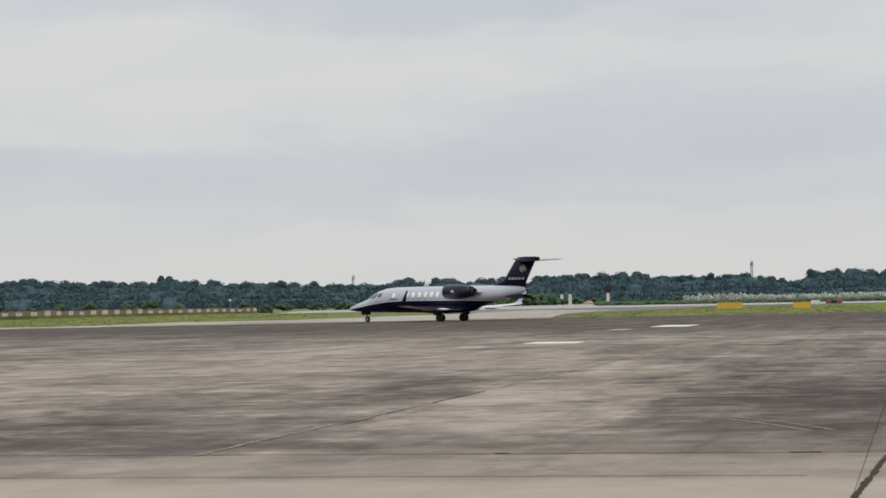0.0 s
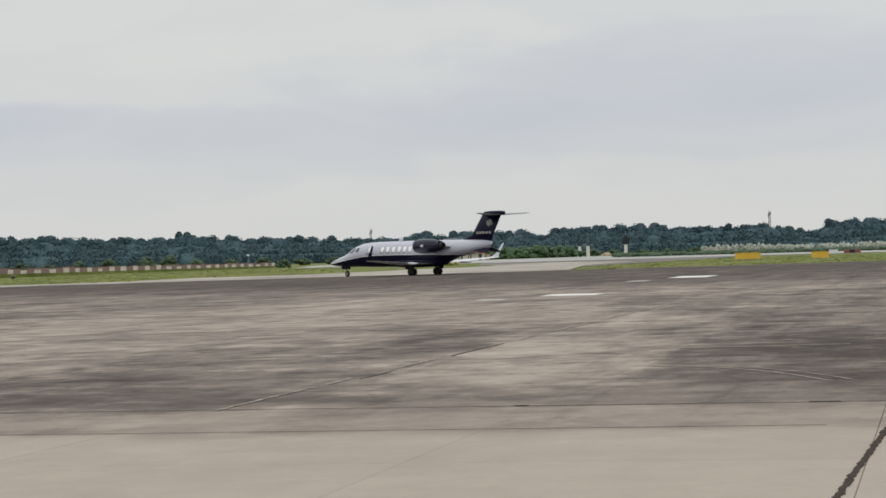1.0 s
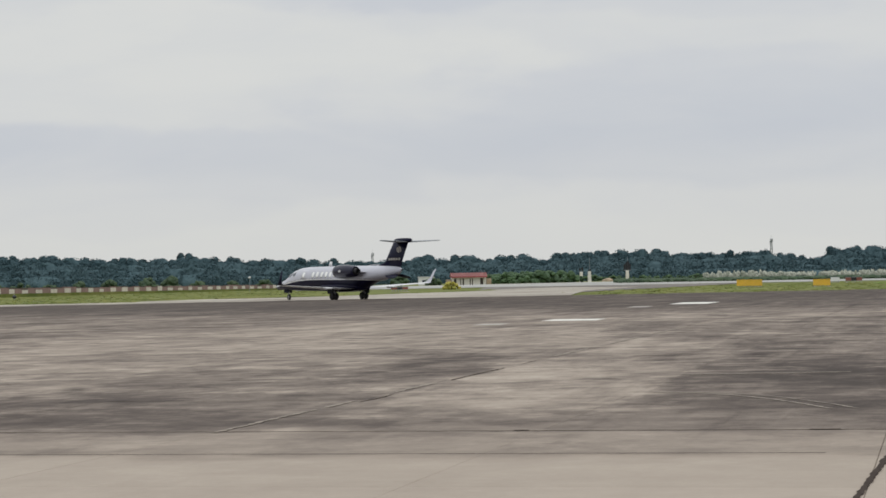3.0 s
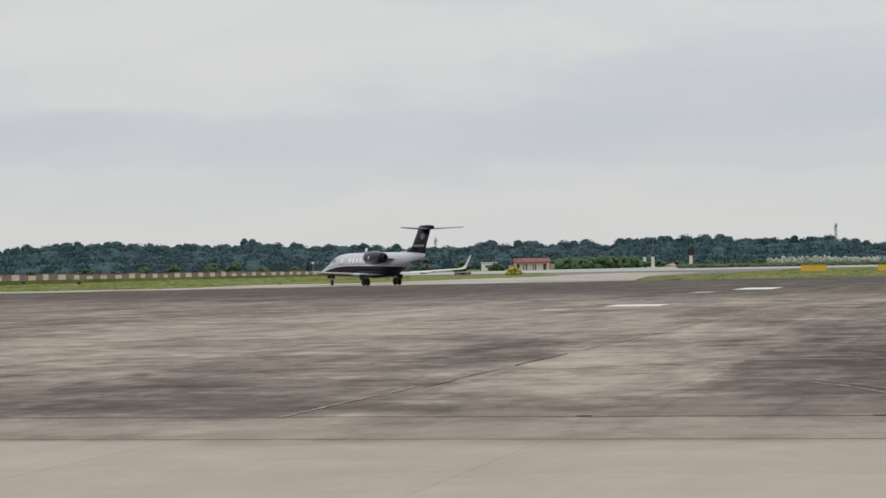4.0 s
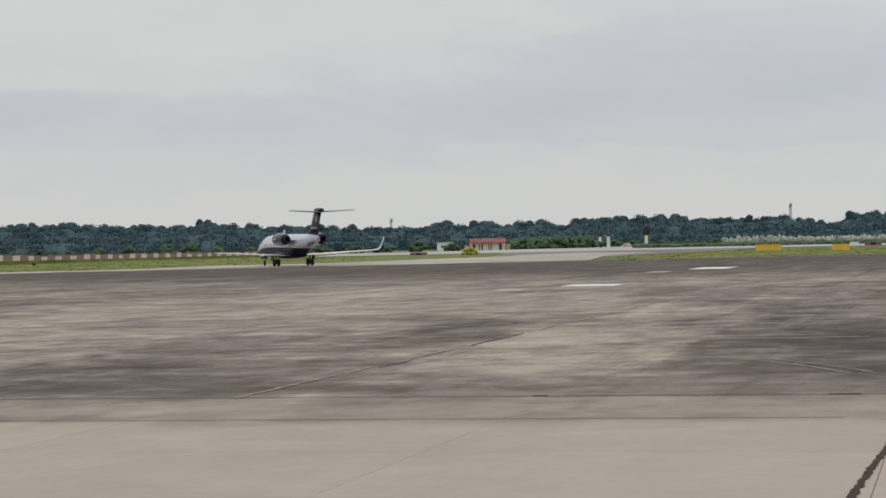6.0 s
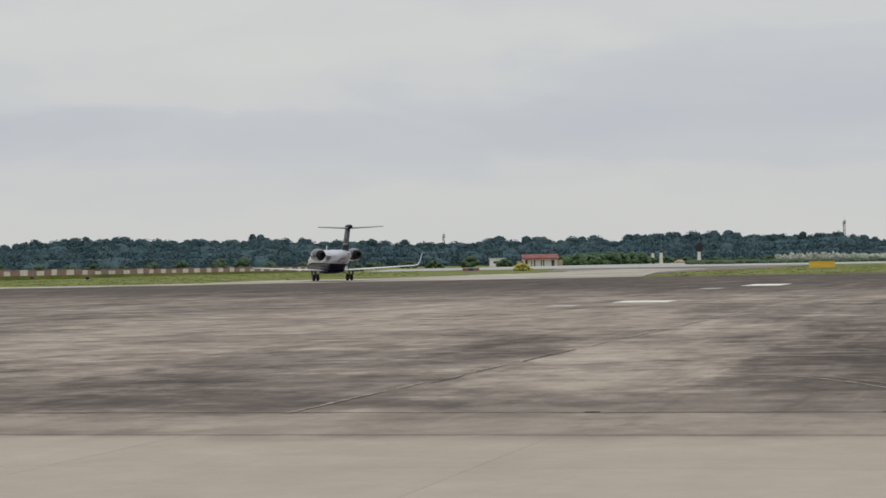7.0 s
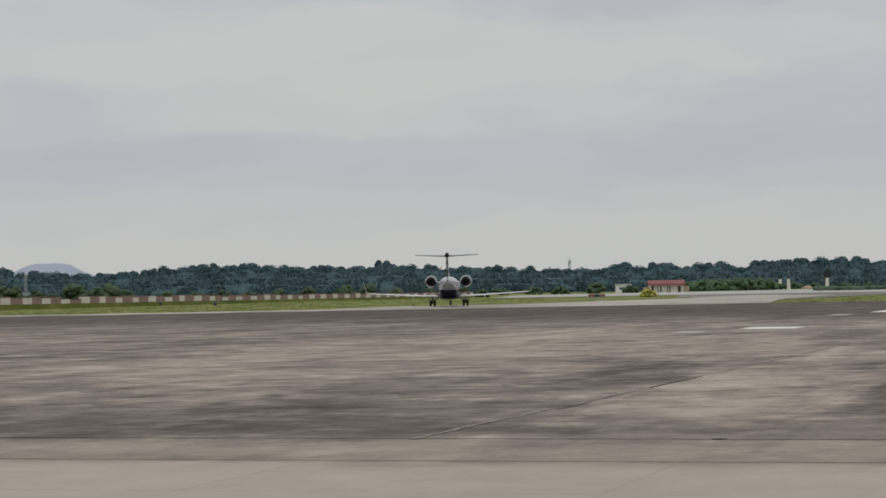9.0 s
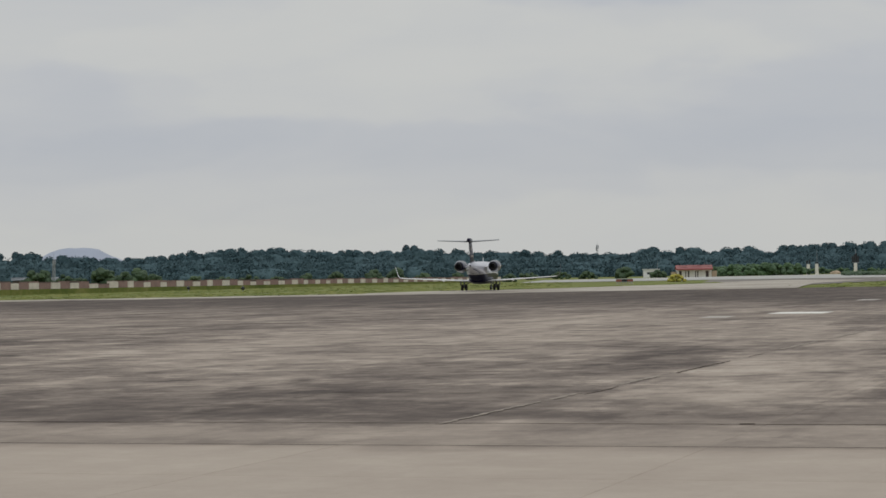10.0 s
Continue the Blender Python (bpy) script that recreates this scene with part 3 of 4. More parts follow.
def patch(l0, l1, z0, z1, side, lift, oval=False, n=10, slant=0.0):
    """A pane that follows the body's skin; oval rounds it off."""
    bm = bmesh.new()
    pts = []
    lc, zc, a, b = (l0 + l1) / 2, (z0 + z1) / 2, abs(l1 - l0) / 2, (z1 - z0) / 2
    p = 3.0 if oval else 7.0
    for i in range(24):
        t = 2 * math.pi * i / 24
        ct, st = math.cos(t), math.sin(t)
        x = math.copysign(abs(ct) ** (2 / p), ct) * a
        z = math.copysign(abs(st) ** (2 / p), st) * b
        pts.append((lc + x + slant * z, zc + z))
    ring = lambda k, li: [bm.verts.new(skin(lc + (l - lc) * k, angle_at(lc + (l - lc) * k, zc + (z - zc) * k), side, li)) for l, z in pts]
    rows = [ring(1.0, -0.01), ring(1.0, lift), ring(0.66, lift), ring(0.33, lift)]
    for r, s in zip(rows, rows[1:]):
        for i in range(24):
            bm.faces.new((r[i], r[(i + 1) % 24], s[(i + 1) % 24], s[i]))
    bm.faces.new(rows[-1])
    bmesh.ops.recalc_face_normals(bm, faces=bm.faces)
    return bm


def foil_ring(le, chord, thick, normal, n=9):
    """An aerofoil outline from its leading edge aft, thick along normal."""
    le, normal = Vector(le), Vector(normal).normalized()
    xs = [(1 - math.cos(math.pi * i / n)) / 2 for i in range(n + 1)]
    y = lambda x: thick * chord * 2.5 * (0.2969 * math.sqrt(x) - 0.126 * x - 0.3516 * x * x + 0.2843 * x ** 3 - 0.1015 * x ** 4) * 2
    top = [le + Vector((-x * chord, 0, 0)) + normal * y(x) for x in xs]
    low = [le + Vector((-x * chord, 0, 0)) - normal * y(x) * 0.75 for x in reversed(xs[1:-1])]
    return top + low


def foil(sections):
    return loft([foil_ring(*s) for s in sections], caps=(True, True))


def lathe(profile, n=32, centre=(0, 0, 0)):
    """A round body about the long axis from (along, radius) pairs."""
    return loft([[(centre[0] + l, centre[1] + r * math.cos(2 * math.pi * i / n), centre[2] + r * math.sin(2 * math.pi * i / n)) for i in range(n)] for l, r in profile])


def wheel_bm(r, w):
    """A tyre round the y axis at the origin."""
    prof = [(-w * 0.36, r * 0.58), (-w * 0.5, r * 0.70), (-w * 0.5, r * 0.86), (-w * 0.36, r * 0.97), (0, r), (w * 0.36, r * 0.97), (w * 0.5, r * 0.86), (w * 0.5, r * 0.70), (w * 0.36, r * 0.58)]
    n = 28
    return loft([[(p[1] * math.cos(2 * math.pi * i / n), p[0], p[1] * math.sin(2 * math.pi * i / n)) for i in range(n)] for p in prof])


def rim_bm(r, w):
    n = 20
    prof = [(-w * 0.38, r * 0.06), (-w * 0.40, r * 0.2), (-w * 0.30, r * 0.45), (-w * 0.38, r * 0.58), (w * 0.38, r * 0.58), (w * 0.30, r * 0.45), (w * 0.40, r * 0.2), (w * 0.38, r * 0.06)]
    return loft([[(p[1] * math.cos(2 * math.pi * i / n), p[0], p[1] * math.sin(2 * math.pi * i / n)) for i in range(n)] for p in prof], caps=(True, True))


WHEELS = []
NOSE_X, TRACK = 7.72, 1.40


def build_jet():
    jet = empty("business_jet")
    tagged(jet, "twin-engine business jet in silver over dark navy, taxiing on the apron", "aeroplane")
    part("upper_fuselage", fuselage_band(0.10, None, 14), M_SILVER, jet, "silver painted upper fuselage", True)
    part("pinstripe", fuselage_band(0.08, 0.10, 2), M_NAVY, jet, "thin navy pinstripe", True)
    part("cheat_line", fuselage_band(0.0, 0.08, 2), M_WHITE, jet, "white line along the body", True)
    part("lower_fuselage", fuselage_band(None, 0.0, 12), M_NAVY, jet, "dark navy lower fuselage", True)
    # wing-to-body fairing under the cabin
    rings = []
    for i in range(17):
        s = i / 16
        l = 3.6 - 6.0 * s
        k = math.sin(math.pi * min(1, max(0, s))) ** 0.45
        rings.append([(l, math.copysign(1.0 * k * abs(math.cos(t)) ** 0.55, math.cos(t)), 0.98 - math.copysign(0.42 * k * abs(math.sin(t)) ** 0.75, math.sin(t))) for t in np.linspace(-0.25, math.pi + 0.25, 19)])
    part("belly_fairing", loft(rings[1:-1], closed=True, caps=(True, True)), M_NAVY, jet, "navy belly fairing", True)
    for side in (1, -1):
        for l in (4.65, 3.42, 2.87, 2.31, 1.76, 1.22, 0.70):
            pane = part("cabin_window", patch(l - 0.155, l + 0.155, 1.70, 2.12, side, 0.012, True), M_PALEPANE, jet, "oval cabin window, sky reflection painted as a pale pane", True)
            part("window_surround", patch(l - 0.185, l + 0.185, 1.67, 2.15, side, 0.006, True), M_METAL, pane, "thin metal window surround", True)
        part("windscreen", patch(6.35, 7.0, 1.74, 2.10, side, 0.012, False, slant=-0.75), M_GLASS, jet, "raked cockpit windscreen", True)
        part("cockpit_side_window", patch(5.80, 6.18, 1.82, 2.12, side, 0.012, False, slant=-0.25), M_GLASS, jet, "cockpit side window", True)
    part("cabin_door", patch(4.2, 5.05, 1.60, 2.30, 1, 0.004), M_SILVER, jet, "closed silver cabin door", True)
    for side in (1, -1):
        s = side
        wing = part("wing", foil([((2.5, 0.35 * s, 0.80), 4.2, 0.060, (0, 0, 1)), ((1.75, 1.1 * s, 0.83), 3.1, 0.068, (0, 0, 1)), ((1.05, 2.4 * s, 0.90), 2.15, 0.075, (0, 0, 1)),
                                  ((-0.32, 6.55 * s, 1.13), 1.10, 0.075, (0, -0.1 * s, 1)), ((-0.42, 6.80 * s, 1.17), 1.0, 0.06, (0, -0.35 * s, 1))]), M_WHITE, jet, "white swept wing", True)
        bm = foil([((-0.42, 6.80 * s, 1.17), 1.0, 0.05, (0, -0.35 * s, 1)), ((-0.60, 6.95 * s, 1.25), 0.60, 0.05, (0, -1.0 * s, 0.8)), ((-0.86, 7.04 * s, 1.44), 0.36, 0.05, (0, -1.0 * s, 0.25)),
                   ((-1.42, 7.19 * s, 2.20), 0.15, 0.05, (0, -1.0 * s, 0.2))])
        bm.normal_update()
        for f in bm.faces:
            f.material_index = 1 if f.normal.y * s > 0.1 else 0
        part("winglet", bm, [M_SILVER, M_NAVY], wing, "upturned winglet, navy outside and silver inside", True)
        part("flap_track_fairing", lathe([(-1.2, 0.01), (-1.35, 0.07), (-1.9, 0.09), (-2.3, 0.05), (-2.5, 0.01)], 12, (0.5, 3.0 * s, 0.88)), M_WHITE, wing, "", True)
        # engine in its nacelle on the rear fuselage
        c = (-0.32, 1.47 * s, 2.10)
        nac = part("engine_nacelle", lathe([(-0.35, 0.33), (-0.24, 0.37), (-0.20, 0.41), (-0.24, 0.45), (-0.45, 0.485), (-0.9, 0.515), (-1.4, 0.51), (-1.9, 0.465), (-2.3, 0.395), (-2.55, 0.34), (-2.53, 0.325), (-2.2, 0.36)], 36, c), M_NACELLE, jet,
                   "glossy navy engine nacelle", True)
        part("intake_lip", lathe([(-0.30, 0.345), (-0.22, 0.375), (-0.185, 0.41), (-0.215, 0.445), (-0.27, 0.462)], 36, c), M_DARK, nac, "dark intake lip", True)
        part("intake_fan", lathe([(-0.55, 0.02), (-0.62, 0.14), (-0.75, 0.16), (-0.75, 0.34), (-0.34, 0.338)], 28, c), M_DARK, nac, "dark fan behind the intake", True)
        part("exhaust_nozzle", lathe([(-1.9, 0.40), (-1.95, 0.30), (-2.5, 0.265), (-2.8, 0.215), (-2.78, 0.20), (-2.3, 0.21), (-2.3, 0.02)], 28, c), M_DARK, nac, "sooty exhaust nozzle", True)
        part("engine_pylon", foil([((-1.1, 0.55 * s, 2.0), 2.2, 0.06, (0, 0, 1)), ((-1.1, 1.05 * s, 2.05), 1.9, 0.06, (0, 0, 1))]), M_SILVER, jet, "silver engine pylon", True)
        emblem = bmesh.new()
        for k, (a, dl) in enumerate(((0.16, 0.0), (0.05, 0.10), (0.05, -0.10), (-0.06, 0.0))):
            y0, z0 = 1.47 * s + s * 0.510 * math.cos(a), 2.10 + 0.510 * math.sin(a)
            box(emblem, -1.52 + dl, -1.44 + dl, y0 - 0.012, y0 + 0.012, z0 - 0.05, z0 + 0.05)
        part("emblem", emblem, M_WHITE, nac, "small white emblem of plain shapes")
        # delta fins under the tail
        part("ventral_fin", foil([((-4.3, 0.20 * s, 1.84), 1.95, 0.03, (0, s, 0.9)), ((-5.15, 0.52 * s, 1.68), 1.40, 0.03, (0, s, 0.9)), ((-5.85, 0.78 * s, 1.53), 0.75, 0.03, (0, s, 0.9))]), M_NAVY, jet, "navy delta fin under the tail", True)
        part("tailplane", foil([((-5.95, 0.02 * s, 4.16), 1.45, 0.11, (0, 0, 1)), ((-7.15, 2.57 * s, 4.26), 0.72, 0.13, (0, 0, 1))]), M_STEEL, jet, "grey swept tailplane on top of the fin", True)
    # fin with dorsal fillet and bullet fairing
    fin = part("tail_fin", foil([((-3.2, 0, 2.36), 3.2, 0.03, (0, 1, 0)), ((-3.9, 0, 2.58), 2.55, 0.05, (0, 1, 0)), ((-4.5, 0, 2.75), 2.0, 0.125, (0, 1, 0)), ((-5.58, 0, 4.24), 1.74, 0.125, (0, 1, 0))]), M_NAVY, jet, "tall dark navy tail fin", True)
    part("bullet_fairing", lathe([(-5.48, 0.01), (-5.54, 0.09), (-5.75, 0.145), (-6.3, 0.17), (-7.1, 0.16), (-7.42, 0.12), (-7.5, 0.01)], 18, (-0.15, 0, 4.29)), M_NAVY, fin, "navy bullet fairing", True)
    def fin_side(l, z, s):
        """The fin's skin at a station and height."""
        q = (z - 2.75) / 1.49
        chord = 2.0 - 0.26 * q
        x = max(0.02, min(0.98, (-4.5 - 1.08 * q - l) / chord))
        half = 0.125 * chord * 5 * (0.2969 * math.sqrt(x) - 0.126 * x - 0.3516 * x * x + 0.2843 * x ** 3 - 0.1015 * x ** 4)
        return s * (half * (1 if s > 0 else 0.75) + 0.006)

    for s in (1, -1):
        em, bars = bmesh.new(), bmesh.new()
        shapes = [(0.19 * math.cos(k * 0.628), 0.19 * math.sin(k * 0.628), 0.065, 0.06) for k in range(10) if k not in (2, 7)] + [(0.0, 0.0, 0.08, 0.11)]
        for dl, dz, a, b in shapes:
            y = fin_side(-6.25 + dl, 3.62 + dz, s)
            box(em, -6.25 + dl - a, -6.25 + dl + a, y - 0.005, y + 0.005, 3.62 + dz - b, 3.62 + dz + b)
        part("emblem", em, M_OLDLINE, fin, "pale emblem of plain shapes")
        for k in range(5):
            l = -5.05 - 0.27 * k
            y = fin_side(l - 0.1, 2.94, s)
            box(bars, l - 0.2, l, y - 0.006, y + 0.006, 2.86, 3.02)
        part("registration_bars", bars, M_OLDLINE, fin, "row of pale marking bars")
    part("aerial", foil([((2.55, 0, 2.48), 0.50, 0.12, (0, 1, 0)), ((2.35, 0, 2.88), 0.30, 0.12, (0, 1, 0))]), M_WHITE, jet, "white blade aerial on the roof", True)
    part("beacon", lathe([(0.06, 0.01), (0.04, 0.05), (-0.04, 0.05), (-0.06, 0.01)], 12, (-3.6, 0, 2.48)), M_WHITE, jet, "", True)
    part("tail_nozzle", lathe([(-6.40, 0.06), (-6.5, 0.07), (-6.56, 0.05), (-6.52, 0.01)], 12, (0, 0, 2.14)), M_DARK, jet, "", True)
    # undercarriage
    leg = part("nose_gear_leg", tube((NOSE_X + 0.06, 0, 0.85), (NOSE_X, 0, 0.22), 0.055, 0.045), M_METAL, jet, "nose gear strut", True)
    part("drag_brace", tube((NOSE_X + 0.5, 0, 0.82), (NOSE_X + 0.02, 0, 0.45), 0.025), M_METAL, leg, "", True)
    part("gear_door", boxed(NOSE_X - 0.15, NOSE_X + 0.42, 0.17, 0.19, 0.55, 0.82, bevel=0.008), M_NAVY, jet, "navy nose gear door")
    part("gear_door", boxed(NOSE_X - 0.15, NOSE_X + 0.42, -0.19, -0.17, 0.55, 0.82, bevel=0.008), M_NAVY, jet, "navy nose gear door")
    part("landing_light", lathe([(0.04, 0.01), (0.05, 0.06), (-0.02, 0.07), (-0.06, 0.03)], 14, (NOSE_X + 0.1, 0, 0.58)), M_PALEPANE, leg, "landing light on the strut", True)
    w = part("nose_wheel", wheel_bm(0.22, 0.16), M_RUBBER, jet, "black nose wheel", True)
    part("wheel_rim", rim_bm(0.22, 0.16), M_METAL, w, "metal rim", True)
    WHEELS.append((w, NOSE_X, 0.0, 0.22, True))
    for s in (1, -1):
        y = TRACK * s
        leg = part("main_gear_leg", tube((0.12, y, 0.88), (0.0, y, 0.27), 0.085, 0.065), M_METAL, jet, "main gear strut", True)
        part("side_brace", tube((0.08, y - 0.75 * s, 0.80), (0.04, y - 0.05 * s, 0.50), 0.04), M_METAL, leg, "", True)
        part("axle", tube((0, y - 0.24, 0.27), (0, y + 0.24, 0.27), 0.04), M_METAL, leg, "", True)
        part("torque_link", tube((-0.07, y, 0.58), (-0.2, y, 0.42), 0.025), M_METAL, leg, "", True)
        part("gear_door", boxed(-0.30, 0.42, y + 0.30 * s - 0.015, y + 0.30 * s + 0.015, 0.46, 0.88, bevel=0.01), M_NAVY, jet, "navy main gear door")
        for d in (-0.17, 0.17):
            w = part("main_wheel", wheel_bm(0.27, 0.19), M_RUBBER, jet, "black main wheel", True)
            part("wheel_rim", rim_bm(0.27, 0.19), M_DARK, w, "dark metal rim", True)
            WHEELS.append((w, 0.0, y + d, 0.27, False))
    return jet


jet = build_jet()


# ---------------------------------------------------------------- woods and bushes
def clump_shapes(seed, count=6, level=2):
    """Ragged little leaf masses, 42 corners each."""
    rng = random.Random(seed)
    out = []
    for _ in range(count):
        bm = bmesh.new()
        bmesh.ops.create_icosphere(bm, subdivisions=level, radius=1.0)
        o = Vector((rng.uniform(0, 50), rng.uniform(0, 50), rng.uniform(0, 50)))
        for v in bm.verts:
            v.co *= 0.90 + 0.34 * noise.noise(v.co * 1.6 + o) + 0.22 * noise.noise(v.co * 4.1 + o) + rng.uniform(-0.06, 0.06)
        out.append((np.array([v.co[:] for v in bm.verts]), [tuple(v.index for v in f.verts) for f in bm.faces]))
        bm.free()
    return out


SHAPES = clump_shapes(3)
SMALL = clump_shapes(7, 6, 1)


class Mass:
    """Collects many small shapes into one mesh."""

    def __init__(self):
        self.v, self.f, self.n = [], [], 0

    def add(self, verts, faces):
        self.v.append(verts)
        self.f += [tuple(i + self.n for i in f) for f in faces]
        self.n += len(verts)

    def clump(self, rng, x, y, z, rx, rz, shapes=SHAPES, ry=None):
        vs, fs = shapes[rng.randrange(len(shapes))]
        a = rng.uniform(0, 6.28)
        c, s = math.cos(a), math.sin(a)
        p = vs @ np.array([[c, -s, 0], [s, c, 0], [0, 0, 1]])
        self.add(p * np.array([rx, ry or rx, rz]) + np.array([x, y, z]), fs)

    def leaf(self, rng, p, size):
        """A spray of leaves: one small bent blade, turned anyhow."""
        a, b = Vector((rng.uniform(-1, 1), rng.uniform(-1, 1), rng.uniform(-1, 1))), Vector((rng.uniform(-1, 1), rng.uniform(-1, 1), rng.uniform(-0.6, 0.6)))
        a, b = a.normalized() * size, b.normalized() * size * 0.8
        self.add(np.array([p - a * 0.6, p + b * 0.5, p + a * 0.6, p - b * 0.5 + Vector((0, 0, 0.1))]), [(0, 1, 2), (0, 2, 3)])

    def trunk(self, x, y, z0, z1, r):
        ring = [(math.cos(2 * math.pi * k / 6), math.sin(2 * math.pi * k / 6)) for k in range(6)]
        vs = [(x + c * r, y + s * r, z0) for c, s in ring] + [(x + c * r * 0.5, y + s * r * 0.5, z1) for c, s in ring]
        self.add(np.array(vs), [(k, (k + 1) % 6, 6 + (k + 1) % 6, 6 + k) for k in range(6)])

    def make(self, name, mat, label, category, kind="stuff"):
        me = bpy.data.meshes.new(name)
        me.from_pydata(np.concatenate(self.v).tolist(), [], self.f)
        me.materials.append(mat)
        me.update()
        return tagged(new(name, me), label, category, kind=kind)


# bearing in degrees and rise in degrees of the wood's skyline
SKY_AZ = [-16, -13.7, -13.35, -13.1, -12.3, -11.6, -10.95, -10.1, -9.4, -8.0, -7.3, -6.0, -5.4, -4.4, -2.6, -0.5, 0.8, 1.4, 1.85, 2.3, 2.65, 3.6, 4.25, 4.4, 5.7, 6.9, 7.3, 8.5, 9.45, 9.95, 10.8, 11.0, 12.1, 13.2, 16]
SKY_EL = [0.60, 0.66, 0.68, 0.55, 0.60, 0.53, 0.49, 0.59, 0.63, 0.73, 0.66, 0.62, 0.57, 0.69, 0.53, 0.47, 0.43, 0.58, 0.48, 0.58, 0.45, 0.58, 0.38, 0.53, 0.62, 0.61, 0.49, 0.52, 0.57, 0.46, 0.33, 0.57, 0.61, 0.50, 0.5]


def skyline(az):
    return float(np.interp(az, SKY_AZ, SKY_EL))


def grow(mass, rng, x, y, g, h, r, tall=False):
    """A crown of broad overlapping leafy lobes, covered with sprays of leaves."""
    lobes = [(x, y, g + h * 0.42, r, h * 0.42), (x, y, g + h * (0.86 if tall else 0.78), r * (0.62 if tall else 0.78), h * (0.13 if tall else 0.21))]
    for k in range(5):
        b, e = rng.uniform(-1, 1), rng.uniform(0.35, 0.92)
        c = r * rng.uniform(0.32, 0.52)
        lobes.append((x + r * b * (1.1 - 0.55 * e), y - rng.uniform(0.0, 0.16) * r, g + h * e - c * 0.4, c, c * rng.uniform(0.6, 0.85)))
    for lx, ly, lz, a, c in lobes:
        mass.clump(rng, lx, ly, lz, a, c, ry=a * 0.3)
    for k in range(320):
        l = lobes[rng.randrange(1, len(lobes))] if k > 60 else lobes[1]
        b, e = rng.uniform(0, 6.28), math.asin(rng.uniform(-0.5, 1.0))
        p = Vector((l[0] + l[3] * math.cos(b) * math.cos(e), l[1] + 0.3 * l[3] * math.sin(b) * math.cos(e), l[2] + l[4] * math.sin(e)))
        mass.leaf(rng, p, rng.uniform(0.35, 0.85))


def curtain(mass, dist, share):
    """The bulging leaf wall that closes a row of trees."""
    verts, faces, cols, rows = [], [], 1100, 13
    for i in range(cols + 1):
        az = -17 + 34 * i / cols
        x0 = dist * math.sin(radians(az))
        crown = 0.90 + 0.16 * noise.noise(Vector((x0 * 0.12, dist, 0))) + 0.07 * noise.noise(Vector((x0 * 0.6, dist, 3)))
        g = fall(dist * math.cos(radians(az)))
        h = (EYE + dist * math.tan(radians(skyline(az))) - g) * share * crown
        for k in range(rows + 1):
            z = h * k / rows
            d = dist + 1.3 * noise.noise(Vector((x0 * 0.16, z * 0.2, dist))) + 0.35 * noise.noise(Vector((x0 * 0.8, z * 0.9, dist))) + 2.2 * (k / rows) ** 2
            verts.append((d * math.sin(radians(az)), d * math.cos(radians(az)), g + z))
    for i in range(cols):
        for k in range(rows):
            a = i * (rows + 1) + k
            faces.append((a, a + rows + 1, a + rows + 2, a + 1))
    mass.add(np.array(verts), faces)


def build_woods():
    rng = random.Random(11)
    leaves, trunks = Mass(), Mass()
    az, dist = -17.0, 979
    while az < 17.0:
        a = az + rng.uniform(-0.1, 0.1)
        d = dist + rng.uniform(-2.0, 2.5)
        x, y = d * math.sin(radians(a)), d * math.cos(radians(a))
        g = fall(y)
        h = (EYE + d * math.tan(radians(skyline(a))) - g) * rng.uniform(0.92, 1.02)
        r = rng.uniform(2.6, 5.4)
        tall = rng.random() < 0.12
        if tall:
            h, r = h * rng.uniform(1.04, 1.13), rng.uniform(2.2, 3.4)
        trunks.trunk(x, y, g, g + h * 0.6, rng.uniform(0.18, 0.32))
        grow(leaves, rng, x, y, g, h, r, tall)
        az += rng.uniform(0.16, 0.30)
    for dist, share in ((955, 0.40), (962, 0.64), (970, 0.83), (978, 0.95)):
        curtain(leaves, dist - 1.9, share)
        for k in range(17000):
            a, e = rng.uniform(-16, 16), rng.uniform(0.05, 1.0)
            d = dist - 2.3 + 2.2 * e * e
            x, y = d * math.sin(radians(a)), d * math.cos(radians(a))
            h = (EYE + dist * math.tan(radians(skyline(a))) - fall(y)) * share * (0.90 + 0.16 * noise.noise(Vector((x * 0.12, dist, 0)))) * 1.02
            leaves.leaf(rng, Vector((x, y, fall(y) + h * e)), rng.uniform(0.4, 1.0))
    leaves.make("far_woods", M_LEAF, "belt of dense trees beyond the airfield, their green blued for haze", "trees")
    trunks.make("woodland_trunks", M_BARK, "dark trunks standing among the far trees", "tree trunks")


build_woods()


